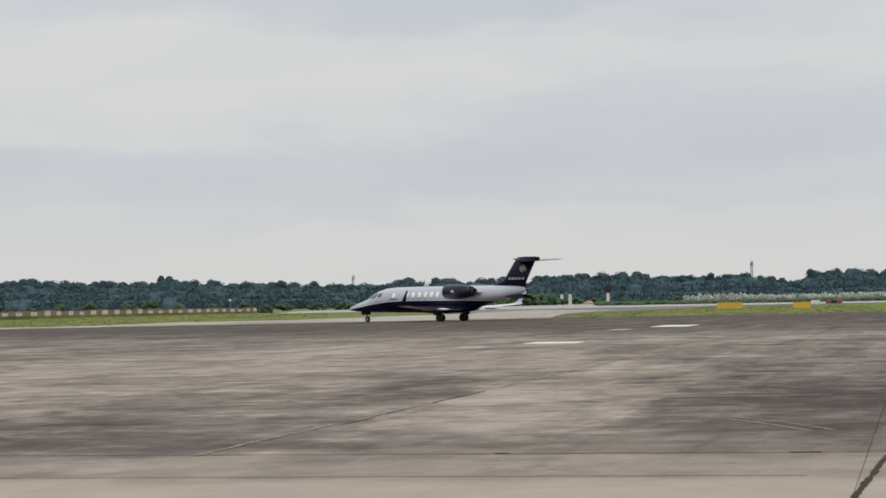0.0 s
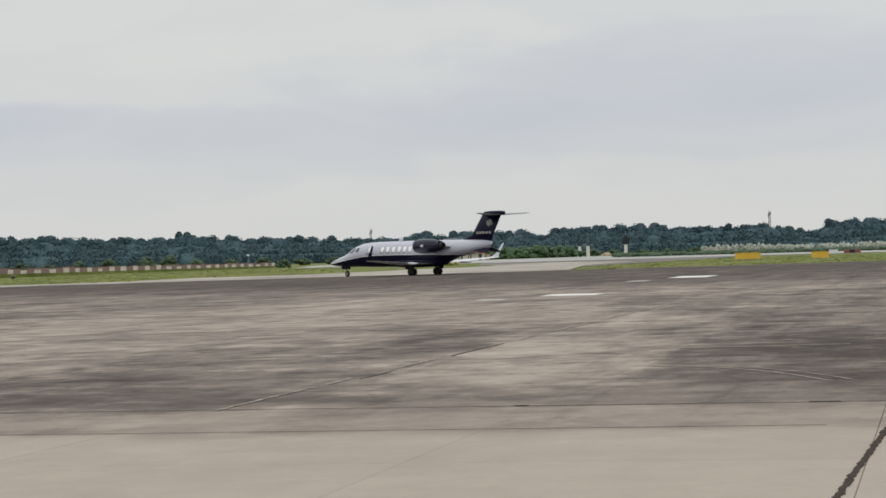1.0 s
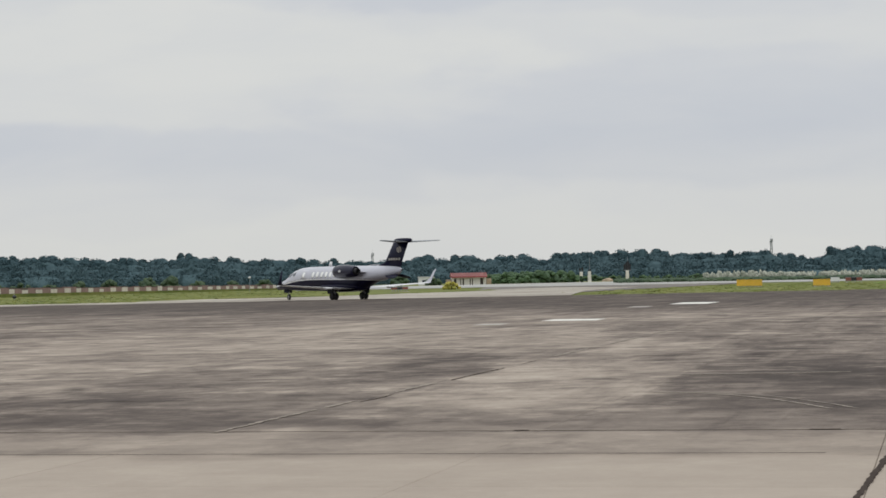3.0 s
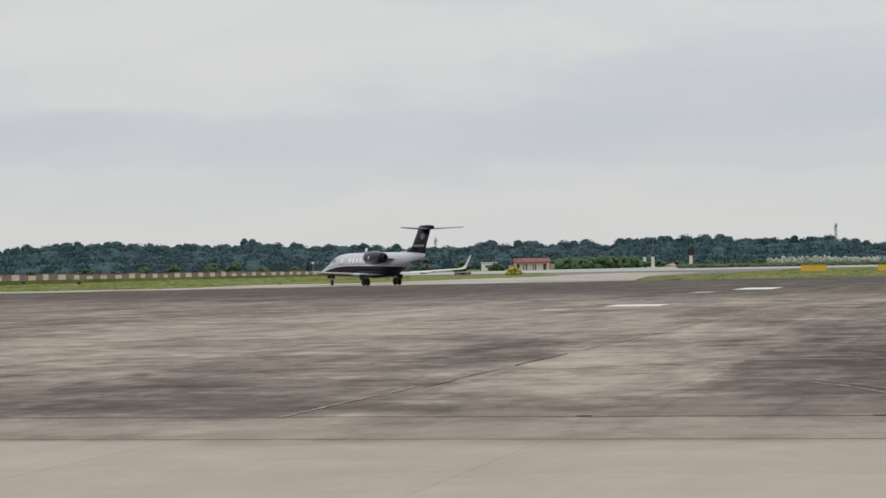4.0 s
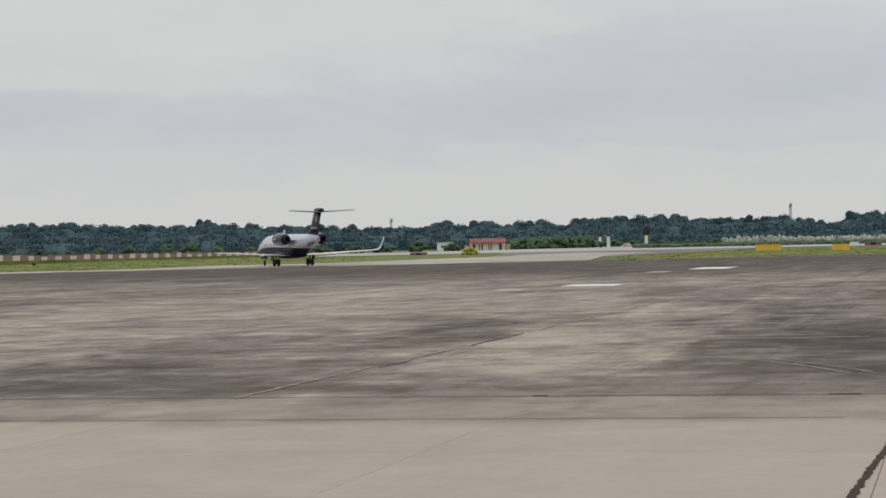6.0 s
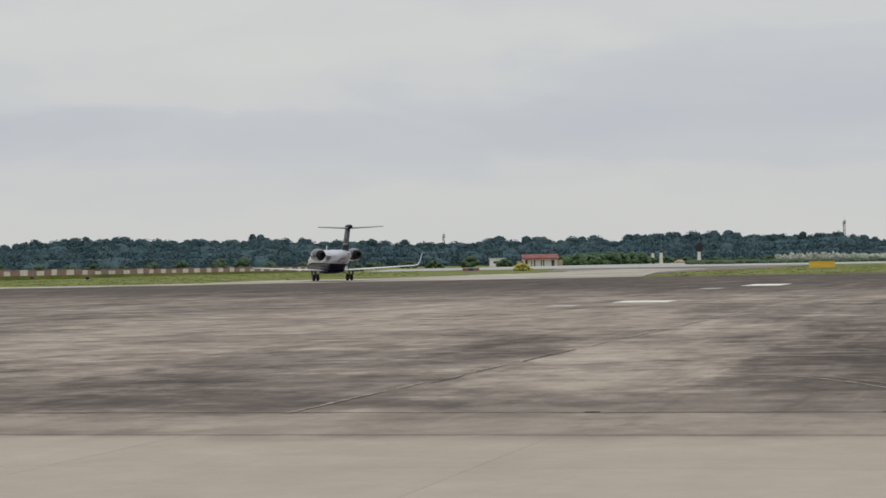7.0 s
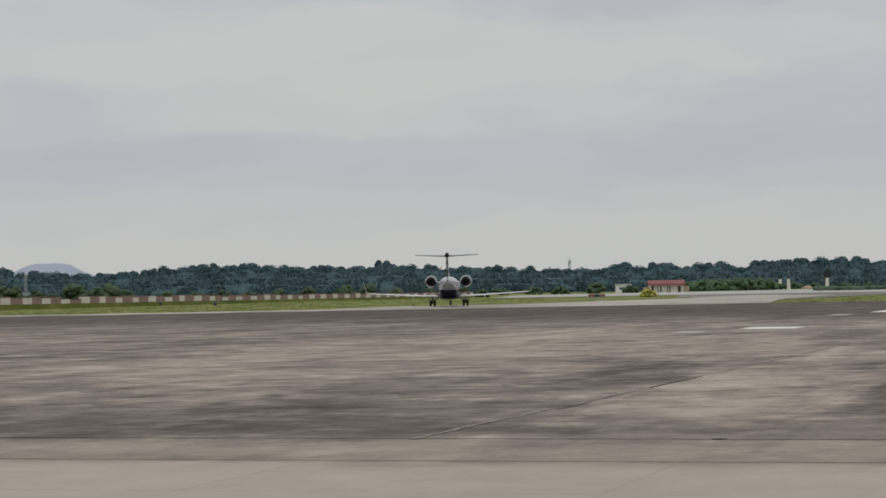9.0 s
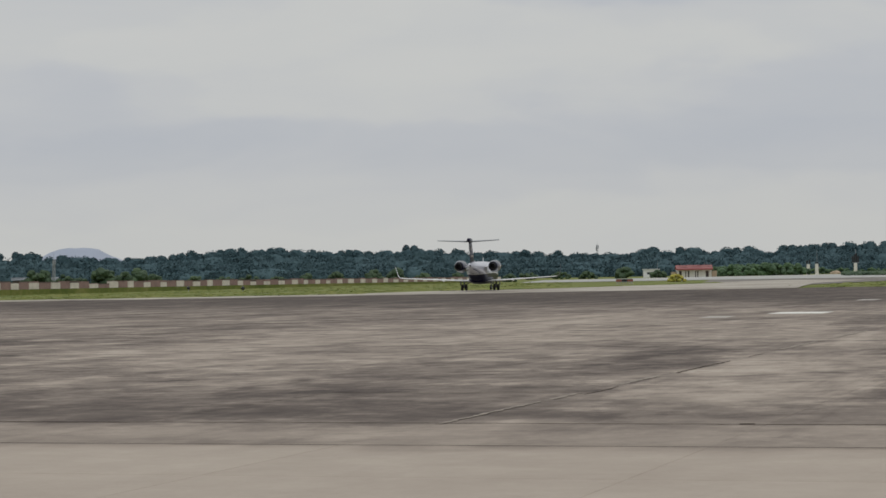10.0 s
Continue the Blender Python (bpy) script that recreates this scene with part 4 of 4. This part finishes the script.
def shrub(name, x, y, w, h, mat, label, seed, z=None, n=26, category="shrub", group=""):
    """A bush with stems and a ragged crown, standing on the ground."""
    rng = random.Random(seed)
    g = (fall(y) - 0.08) if z is None else z
    top = empty(name, pose(x, y, g))
    tagged(top, label, category, group)
    crown, stems = Mass(), bmesh.new()
    for k in range(5):
        a = rng.uniform(0, 6.28)
        merge(stems, tube((0.1 * math.cos(a), 0.1 * math.sin(a), 0), (w * 0.3 * math.cos(a), 0.2 * w * math.sin(a), h * 0.6), 0.05, 0.02, 5))
    part("stems", stems, M_BARK, top)
    for k in range(n):
        s = rng.uniform(0.18, 1.0)
        q = (w / 2) * math.sqrt(max(0.08, 1 - max(0, s - 0.3) ** 2 / 0.5)) * rng.uniform(-1, 1)
        c = rng.uniform(0.16, 0.30) * h
        crown.clump(rng, q, rng.uniform(-0.3, 0.3) * w, max(c * 0.6, h * s - c * 0.7), c * 1.2, c)
    me = bpy.data.meshes.new("crown")
    me.from_pydata(np.concatenate(crown.v).tolist(), [], crown.f)
    me.materials.append(mat)
    ob = new("crown", me)
    ob.parent = top
    return top


def build_bushes():
    rng = random.Random(21)
    lab = "green bush on the rough beyond the runway, dulled for haze"
    for i in range(26):
        az = 2.95 + 2.0 * i / 25 + rng.uniform(-0.03, 0.03)
        d = rng.uniform(720, 800)
        shrub("bush", d * math.sin(radians(az)), d * math.cos(radians(az)), rng.uniform(3.5, 6), rng.uniform(2.6, 3.9), M_BUSH, lab, 100 + i, group="bushes beside the red-roofed building")
    for i in range(22):
        az = 4.9 + 5.0 * i / 21 + rng.uniform(-0.08, 0.08)
        d = rng.uniform(860, 930)
        shrub("bush", d * math.sin(radians(az)), d * math.cos(radians(az)), rng.uniform(4, 8), rng.uniform(1.6, 2.6), M_BUSH, lab, 150 + i, n=18, group="low bushes before the woods")
    for i, (az, h, w) in enumerate(((-13.3, 4.6, 8), (-12.6, 3.6, 8), (-11.8, 4.8, 6), (-11.1, 4.5, 8), (-10.6, 3.2, 5), (-9.6, 2.4, 5), (-8.9, 2.2, 5), (-8.3, 2.6, 5), (-7.6, 2.0, 6), (-6.9, 2.8, 4), (-6.2, 3.0, 4), (-5.3, 3.4, 4.5), (-4.75, 3.6, 4.5), (-4.1, 2.4, 4), (-3.3, 2.2, 4), (-2.5, 2.3, 5), (-1.6, 2.0, 6), (-0.8, 2.0, 6), (-0.1, 2.2, 5), (0.75, 3.0, 4.5), (1.55, 2.2, 4))):
        d = 620 + 8 * (i % 3)
        shrub("shrub", d * math.sin(radians(az)), d * math.cos(radians(az)), w, h, M_SHRUB, "dark green shrub in the rough beyond the low wall", 200 + i, group="shrubs beyond the low wall")
    shrub("shrub", -15.0, 425, 2.6, 1.5, M_SHRUB, "dark green shrub at the end of the low wall", 260)


build_bushes()


def build_plumes():
    """Tall reed grass with pale feathery heads beyond the runway."""
    rng = random.Random(31)
    m = Mass()
    for i in range(1900):
        az = 8.0 + 8.2 * rng.random() ** 0.9
        d = rng.uniform(520, 640)
        x, y = d * math.sin(radians(az)), d * math.cos(radians(az))
        k = 0.5 + 0.5 * noise.noise(Vector((x * 0.06, y * 0.02, 3.0)))
        if rng.random() > k * 2.0 - 0.65:
            continue
        h = (0.8 + 1.7 * k) * rng.uniform(0.7, 1.15)
        g = fall(y) - 0.1
        m.trunk(x, y, g, g + h * 0.8, 0.05)
        m.clump(rng, x, y, g + h * 0.82, rng.uniform(0.18, 0.42), rng.uniform(0.3, 0.6))
    m.make("reed_grass", M_PLUME, "tall reed grass with pale feathery plumes", "grass")
    low = Mass()
    for i in range(900):
        az = 6.0 + 10.0 * rng.random()
        d = rng.uniform(500, 600)
        x, y = d * math.sin(radians(az)), d * math.cos(radians(az))
        c = rng.uniform(0.4, 0.9)
        low.clump(rng, x, y, fall(y) + c * 0.3, c * 1.5, c * 0.7)
    low.make("rough_grass", M_SHRUB, "low dark green rough growth under the reeds", "grass")


build_plumes()


def build_tufts():
    rng = random.Random(41)
    m = Mass()

    def tuft(x, y, h):
        m.clump(rng, x, y, -0.10, h * rng.uniform(3, 8), h, SMALL)

    for i in range(2600):
        y = 198 + 170 * rng.random() ** 1.3
        x = rng.uniform(-0.30, -0.01) * y
        if y < edge(x) + 19 or (x > -4 and y > 190 and y < 235) or (x > -19.5 and y < 222):
            continue
        tuft(x, y, rng.uniform(0.03, 0.10))
    for i in range(1500):
        y = 192 + 120 * rng.random()
        x0 = 17 + max(0, (y - 214)) * 0.30
        x = x0 + rng.random() * (80 - x0)
        if y < edge(x) + 4:
            continue
        tuft(x, y, rng.uniform(0.03, 0.10))
    for i in range(700):
        x = rng.uniform(-14, 14)
        y = 236 + 2.6 * x + rng.uniform(-1.5, 1.5) if x > -4 else rng.uniform(222, 245)
        tuft(x, y, rng.uniform(0.06, 0.18))
    m.make("grass_tufts", M_GRASS, "uneven low tufts of yellow-green grass", "grass")


build_tufts()


# ---------------------------------------------------------------- low boundary wall
def build_wall():
    a, b = Vector((-17, 430, 0)), Vector((-66, 240, 0))
    run = (b - a)
    length, d = run.length, run.normalized()
    turn = math.degrees(math.atan2(d.y, d.x))
    root = empty("boundary_wall", pose(a.x, a.y, 0, 0, 0, turn))
    tagged(root, "long low boundary wall of alternating limewashed and pink-brown blocks", "wall")
    rise = lambda q: 0.42 * q / length
    prof = ((-0.24, -0.4), (0.24, -0.4), (0.22, 0.14), (-0.22, 0.14))
    part("footing", loft([[(q, a2, z + (rise(max(q, 0)) if z > 0 else 0)) for a2, z in prof] for q in (-0.3, length / 2, length + 0.3)], caps=(True, True)), M_GRASS, root, "grass-grown footing")
    rng = random.Random(51)
    s = 0.0
    white = True
    while s < length:
        step = (2.05 if white else 2.6) * rng.uniform(0.8, 1.2)
        k = s / length
        z = rise(s)
        h = z + 0.78 + 0.22 * k + rng.uniform(-0.06, 0.06)
        if 0.81 < k < 0.84:
            h -= 0.3
        inset = rng.uniform(0.04, 0.28) if white else 0.08
        part("wall_block", boxed(s + 0.02, s + step - 0.02, -0.15 - (0.03 if white else 0), 0.15 + (0.03 if white else 0), z + 0.12, h - inset, bevel=0.03), M_LIME if white else M_BRICK, root)
        part("coping", boxed(s, s + step, -0.16, 0.16, h - inset, h, bevel=0.02), M_BRICK if rng.random() < 0.6 else M_COPING, root)
        s += step
        white = not white


build_wall()


# ---------------------------------------------------------------- signs, lights and huts on the field
def guidance_sign(x, y, w, h, panels, label, turn=0.0, leg=0.18):
    """A low airfield sign: framed panels side by side on short legs."""
    root = empty("guidance_sign", pose(x, y, -0.1, 0, 0, turn))
    tagged(root, label, "sign")
    n = len(panels)
    pw = w / n
    for i, m in enumerate(panels):
        x0 = -w / 2 + i * pw
        p = part("sign_panel", boxed(x0 + 0.004, x0 + pw - 0.004, -0.10, 0.10, leg, leg + h, bevel=0.012), m, root)
        for z in (leg + h, leg):
            part("frame_rail", boxed(x0, x0 + pw, -0.115, 0.115, z - 0.03, z + 0.025), m if m is M_YELLOW else M_STEEL, p)
        for q in (x0 + 0.18, x0 + pw - 0.18):
            part("leg", tube((q, 0, 0), (q, 0, leg), 0.04), M_STEEL, root)
    part("base_slab", boxed(-w / 2 - 0.1, w / 2 + 0.1, -0.35, 0.35, -0.03, 0.05, bevel=0.02), M_PALE, root, "concrete base slab")
    return root


shrub("flowering_shrub", 11.0, 318, 2.2, 1.05, M_FLOWER, "low yellow-flowered shrub beside the taxiway", 300, n=34)
guidance_sign(41.2, 256, 2.75, 0.62, [M_YELLOW, M_YELLOW, M_YELLOW], "long yellow airfield guidance sign on the grass", -8)
guidance_sign(46.2, 241, 1.75, 0.58, [M_YELLOW, M_YELLOW], "yellow airfield guidance sign on the grass", -8)
guidance_sign(62.2, 315, 1.2, 0.58, [M_WHITE], "white backed airfield sign on the grass", -10)
guidance_sign(64.3, 313, 2.2, 0.50, [M_RED, M_DARK, M_RED], "red and dark airfield sign on legs", -10, 0.22)
guidance_sign(3.6, 281, 2.0, 0.34, [M_RED, M_DARK, M_RED], "dull red airfield sign on short legs", 0, 0.28)


def field_light(x, y, label):
    """A squat lamp on a short stem."""
    root = empty("edge_light", pose(x, y, -0.1))
    tagged(root, label, "airfield light", "dark edge lights in the grass")
    body = part("housing", loft([[(r * math.cos(2 * math.pi * k / 14), r * math.sin(2 * math.pi * k / 14), z) for k in range(14)] for z, r in ((0.22, 0.12), (0.26, 0.22), (0.42, 0.24), (0.48, 0.16))], caps=(True, True)), M_DARK, root, "dark lamp housing", True)
    part("lens", loft([[(r * math.cos(2 * math.pi * k / 14), r * math.sin(2 * math.pi * k / 14), z) for k in range(14)] for z, r in ((0.48, 0.14), (0.56, 0.12), (0.60, 0.05))], caps=(True, True)), M_GLASS, body, "", True)
    part("stem", tube((0, 0, 0), (0, 0, 0.24), 0.05), M_STEEL, root)


for x, y in ((-56.8, 282), (-48.2, 280), (-37.5, 252)):
    field_light(x, y, "small dark edge light standing in the grass")


def hut(x, y, w, d, h, turn, label, name="service_hut"):
    """A flat-roofed white hut with a door and a window."""
    root = empty(name, pose(x, y, fall(y) - 0.12, 0, 0, turn))
    tagged(root, label, "hut")
    part("wall", boxed(-w / 2, w / 2, -d / 2, d / 2, 0, h, bevel=0.02), M_WHITE, root)
    part("roof_slab", boxed(-w / 2 - 0.25, w / 2 + 0.25, -d / 2 - 0.25, d / 2 + 0.25, h, h + 0.16, bevel=0.02), M_WHITE, root)
    part("door", boxed(0.5, 1.25, -d / 2 - 0.04, -d / 2, 0.05, 1.75, bevel=0.01), M_OPENING, root, "dark door")
    win = part("window", boxed(-1.2, -0.35, -d / 2 - 0.05, -d / 2, 0.9, 1.6, bevel=0.01), M_STEEL, root)
    part("pane", boxed(-1.12, -0.43, -d / 2 - 0.07, -d / 2 - 0.05, 0.98, 1.52), M_GLASS, win)
    part("roof_mast", tube((w * 0.42, 0, h), (w * 0.42, 0, h + 2.4), 0.05, 0.03), M_STEEL, root)
    return root


hut(16.8, 700, 4.6, 3.5, 2.35, 0, "small white flat-roofed hut with a thin mast")


def house():
    """A low cream building with a red sheet roof and a row of openings."""
    x0, y0, w, d, h = 26.8, 640, 9.0, 5.0, 2.35
    root = empty("airfield_building", pose(x0, y0, fall(y0) - 0.15, 0, 0, 1.5))
    tagged(root, "low cream building with a red sheet roof and dark doors", "building")
    # front wall in pieces round its openings
    cuts = [(-4.1, -3.4), (-2.45, -2.05), (-1.75, -1.35), (0.15, 0.45), (0.75, 1.05), (3.0, 3.8)]
    edges = [-w / 2] + [c for pair in cuts for c in pair] + [w / 2]
    front = bmesh.new()
    for i in range(0, len(edges), 2):
        box(front, edges[i], edges[i + 1], -d / 2, -d / 2 + 0.25, 0, h)
    box(front, -w / 2, w / 2, -d / 2 + 0.005, -d / 2 + 0.245, 1.75, h - 0.005)
    part("front_wall", front, M_WALL, root)
    for q in (-1, 1):
        part("side_wall", boxed(q * w / 2 - 0.12, q * w / 2 + 0.12, -d / 2 + 0.25, d / 2, 0, h), M_WALL, root)
    part("rear_wall", boxed(-w / 2, w / 2, d / 2, d / 2 + 0.25, 0, h), M_WALL, root)
    for a, b in cuts:
        part("door", boxed(a, b, -d / 2 + 0.10, -d / 2 + 0.16, 0.02, 1.75), M_OPENING, root, "dark shuttered opening")
    # pitched roof of ribbed sheets
    for q in (-1, 1):
        bm = bmesh.new()
        n = 24
        for k in range(n):
            xa, xb = -w / 2 - 0.4 + (w + 0.8) * k / n, -w / 2 - 0.4 + (w + 0.8) * (k + 1) / n
            up = 0.04 if k % 2 else 0.0
            verts = [bm.verts.new(p) for p in ((xa, q * (d / 2 + 0.75), h - 0.12 + up), (xb, q * (d / 2 + 0.75), h - 0.12 + up), (xb, 0, h + 0.95 + up), (xa, 0, h + 0.95 + up))]
            bm.faces.new(verts)
        bmesh.ops.solidify(bm, geom=bm.faces[:], thickness=0.03)
        part("roof_sheet", bm, M_ROOF, root, "red ribbed roof sheeting, coloured pale as if top-lit")
    part("fascia", boxed(-w / 2 - 0.42, w / 2 + 0.42, -d / 2 - 0.80, -d / 2 - 0.74, h - 0.34, h - 0.06), M_FASCIA, root, "dark red fascia board")
    for q in (-4.35, -2.2, 0, 2.2, 4.35):
        part("veranda_post", tube((q, -d / 2 - 0.7, 0), (q, -d / 2 - 0.7, h - 0.1), 0.06), M_WALL, root)
    for q in (2.9, 3.6, 4.4):
        part("roof_vent", tube((q, 0.3, h + 0.8), (q, 0.3, h + 1.6), 0.06, 0.05), M_STEEL, root)
    part("annex", boxed(w / 2 + 0.2, w / 2 + 1.5, -d / 2 + 0.4, d / 2, 0, 1.7, bevel=0.03), M_SAND, root, "sandy annex beside the building")
    part("annex", boxed(-w / 2 - 1.5, -w / 2 - 0.2, -d / 2 + 0.6, d / 2, 0, 1.55, bevel=0.03), M_SAND, root, "sandy annex beside the building")


house()


def light_mast(az, d, pillar, top, pole, label, wide=1.7):
    """A white masonry pillar with a dark lamp cluster on it."""
    x, y = d * math.sin(radians(az)), d * math.cos(radians(az))
    root = empty("light_mast", pose(x, y, fall(y) - 0.1))
    tagged(root, label, "mast", "white pillars with dark lamp clusters")
    part("pillar", loft([[(r * a, r * b, z) for a, b in ((-1, -1), (1, -1), (1, 1), (-1, 1))] for z, r in ((0, 0.62), (0.3, 0.55), (pillar, 0.48))], caps=(True, True)), M_WALL, root, "white masonry pillar")
    part("platform", boxed(-wide / 2, wide / 2, -0.5, 0.5, pillar, pillar + 0.14, bevel=0.02), M_STEEL, root)
    n = max(2, int(wide / 0.6))
    for i in range(n):
        q = -wide / 2 + (i + 0.5) * wide / n
        part("lamp_box", boxed(q - 0.26, q + 0.26, -0.35, 0.3, pillar + 0.16, pillar + top * (0.7 + 0.3 * ((i * 7) % 3) / 2), bevel=0.05), M_DARK, root, "dark lamp box")
    if pole:
        part("pole", tube((0.1, 0, pillar), (0.1, 0, pillar + pole), 0.07, 0.05), M_STEEL, root, "thin grey pole")


light_mast(5.12, 800, 3.4, 1.8, 0, "white masonry pillar topped with dark lamp boxes")
light_mast(5.32, 800, 3.5, 0.9, 4.6, "white masonry pillar with a pale pole above", 1.2)
light_mast(6.23, 800, 3.6, 3.2, 4.6, "white masonry pillar with a large dark lamp cluster", 2.4)


def heap(az, d, w, h, seed):
    rng = random.Random(seed)
    x, y = d * math.sin(radians(az)), d * math.cos(radians(az))
    bm = bmesh.new()
    bmesh.ops.create_icosphere(bm, subdivisions=3, radius=1.0)
    for v in bm.verts:
        k = 1 + 0.35 * noise.noise(v.co * 2 + Vector((seed, 0, 0)))
        v.co = Vector((v.co.x * w / 2 * k, v.co.y * w / 3 * k, max(-0.1, v.co.z * h * k)))
    ob = mesh_object("soil_heap", bm, M_SAND, smooth=True)
    ob.matrix_world = pose(x, y, fall(y) - 0.1)
    tagged(ob, "bare sandy soil heap among bushes", "heap")


heap(5.75, 845, 4.2, 1.1, 3)
heap(5.98, 850, 3.0, 0.8, 8)


def lattice_tower(az, d, base, height, half, label, sections=9):
    """A slim lattice mast: four legs, girts and braces."""
    x, y = d * math.sin(radians(az)), d * math.cos(radians(az))
    root = empty("radio_mast", pose(x, y, base))
    tagged(root, label, "mast")
    corner = ((-1, -1), (1, -1), (1, 1), (-1, 1))
    for a, b in corner:
        part("leg", tube((a * half, b * half, 0), (a * half * 0.6, b * half * 0.6, height), 0.13, 0.10, 6), M_STEEL, root)
    for k in range(sections):
        z0, z1 = height * k / sections, height * (k + 1) / sections
        bm = bmesh.new()
        s0, s1 = half * (1 - 0.4 * k / sections), half * (1 - 0.4 * (k + 1) / sections)
        for i in range(4):
            p, q = corner[i], corner[(i + 1) % 4]
            merge(bm, tube((p[0] * s1, p[1] * s1, z1), (q[0] * s1, q[1] * s1, z1), 0.06, n=5))
            merge(bm, tube((p[0] * s0, p[1] * s0, z0), (q[0] * s1, q[1] * s1, z1), 0.06, n=5))
        part("bracing", bm, M_STEEL, root)
    for i, (z, a) in enumerate(((height - 0.6, 0.3), (height - 1.6, 2.4), (height - 1.0, 4.4))):
        part("antenna_panel", boxed(half * math.cos(a) - 0.2, half * math.cos(a) + 0.2, half * math.sin(a) - 0.2, half * math.sin(a) + 0.2, z - 0.9, z + 0.6, bevel=0.04), M_STEEL, root, "grey antenna panel")
    part("lightning_rod", tube((0, 0, height - 0.2), (0, 0, height + 1.6), 0.06, 0.03, 6), M_STEEL, root)


lattice_tower(9.68, 1080, fall(1080), 17.6, 0.55, "slim grey lattice radio mast rising over the woods", 10)
lattice_tower(0.09, 1060, fall(1060), 14.2, 0.50, "short grey lattice mast rising over the woods", 8)
lattice_tower(-12.95, 700, fall(700), 8.0, 0.35, "thin grey lattice mast before the woods", 6)


def shed():
    d, az = 720, -13.4
    x, y = d * math.sin(radians(az)), d * math.cos(radians(az))
    root = empty("long_shed", pose(x, y, fall(y) - 0.1, 0, 0, 13))
    tagged(root, "long low shed with a pale sheet roof behind the wall", "shed")
    part("wall", boxed(-6.5, 6.5, -2.5, 2.5, 0, 2.2), M_OPENING, root)
    for q in (-1, 1):
        bm = bmesh.new()
        bm.faces.new([bm.verts.new(p) for p in ((-7, q * 3.0, 2.1), (7, q * 3.0, 2.1), (7, 0, 3.0), (-7, 0, 3.0))])
        bmesh.ops.solidify(bm, geom=bm.faces[:], thickness=0.06)
        part("roof_sheet", bm, M_STEEL, root, "pale sheet roof")


shed()


def pole_lamp():
    root = empty("floodlight_pole", pose(-19.6, 390, fall(390) - 0.1))
    tagged(root, "thin pole with a small white lamp beside the wall", "lamp pole")
    part("pole", tube((0, 0, 0), (0, 0, 2.2), 0.035, 0.025), M_STEEL, root)
    part("lamp_head", boxed(-0.24, 0.24, -0.16, 0.16, 2.12, 2.42, bevel=0.07), M_WHITE, root, "white lamp head")


pole_lamp()


def far_hill():
    """Hills far beyond the woods, haze put into their blue-grey colour."""
    bm = bmesh.new()
    n, m = 90, 10
    grid = []
    for i in range(n + 1):
        az = -19 + 10.5 * i / n
        h = 56 * math.exp(-((az + 12.4) / 1.5) ** 2) + 16 * math.exp(-((az + 15) / 0.8) ** 2) - 5
        h += 5.0 * noise.noise(Vector((az * 2.3, 1, 0))) + 2.0 * noise.noise(Vector((az * 5.1, 2, 0))) + 1.0 * noise.noise(Vector((az * 11, 4, 0)))
        col = []
        for j in range(m + 1):
            d = 4000 + 90 * (j - m / 2)
            prof = max(0.0, math.cos((j - m / 2) / (m / 2) * math.pi / 2))
            col.append(bm.verts.new((d * math.sin(radians(az)), d * math.cos(radians(az)), -4 + max(0, h + 8) * prof)))
        grid.append(col)
    for a, b in zip(grid, grid[1:]):
        for j in range(m):
            bm.faces.new((a[j], b[j], b[j + 1], a[j + 1]))
    bmesh.ops.recalc_face_normals(bm, faces=bm.faces)
    tagged(mesh_object("backdrop_hills", bm, M_HILL, smooth=True), "wooded hills on the horizon, haze painted in as blue-grey", "hill", kind="structure")


far_hill()


# ---------------------------------------------------------------- movement
JET_ROWS = [
    (0.0, 7.30, 169.22, 141.09), (0.5, 5.70, 170.55, 139.33), (1.0, 4.14, 171.94, 137.32), (1.5, 2.63, 173.39, 135.10),
    (2.0, 1.18, 174.89, 132.69), (2.5, -0.21, 176.46, 130.14), (3.0, -1.52, 178.09, 127.47), (3.5, -2.75, 179.78, 124.70),
    (4.0, -3.89, 181.53, 121.86), (4.5, -4.95, 183.33, 118.96), (5.0, -5.92, 185.18, 116.02), (5.5, -6.79, 187.09, 113.06),
    (6.0, -7.55, 189.03, 110.07), (6.5, -8.22, 191.01, 107.07), (7.0, -8.78, 193.03, 104.06), (7.5, -9.23, 195.07, 101.04),
    (8.0, -9.58, 197.13, 98.00), (8.5, -9.82, 199.21, 94.94), (9.0, -9.94, 201.29, 91.84), (9.5, -9.95, 203.38, 88.69),
    (10.0, -9.84, 205.47, 85.49),
]
TAXI_SPEED = 4.18


def motions():
    walk(jet, [(t, pose(x, y, 0, 0, 0, a)) for t, x, y, a in JET_ROWS])
    for w, l, y, r, steers in WHEELS:
        rows = []
        for i in range(0, 151):
            t = i / 15
            turn = Matrix.Rotation(TAXI_SPEED * t / r, 4, "Y")
            steer = Matrix.Rotation(radians(-9), 4, "Z") if steers else Matrix.Identity(4)
            rows.append((t, Matrix.Translation((l, y, r)) @ steer @ turn))
        walk(w, rows)


motions()
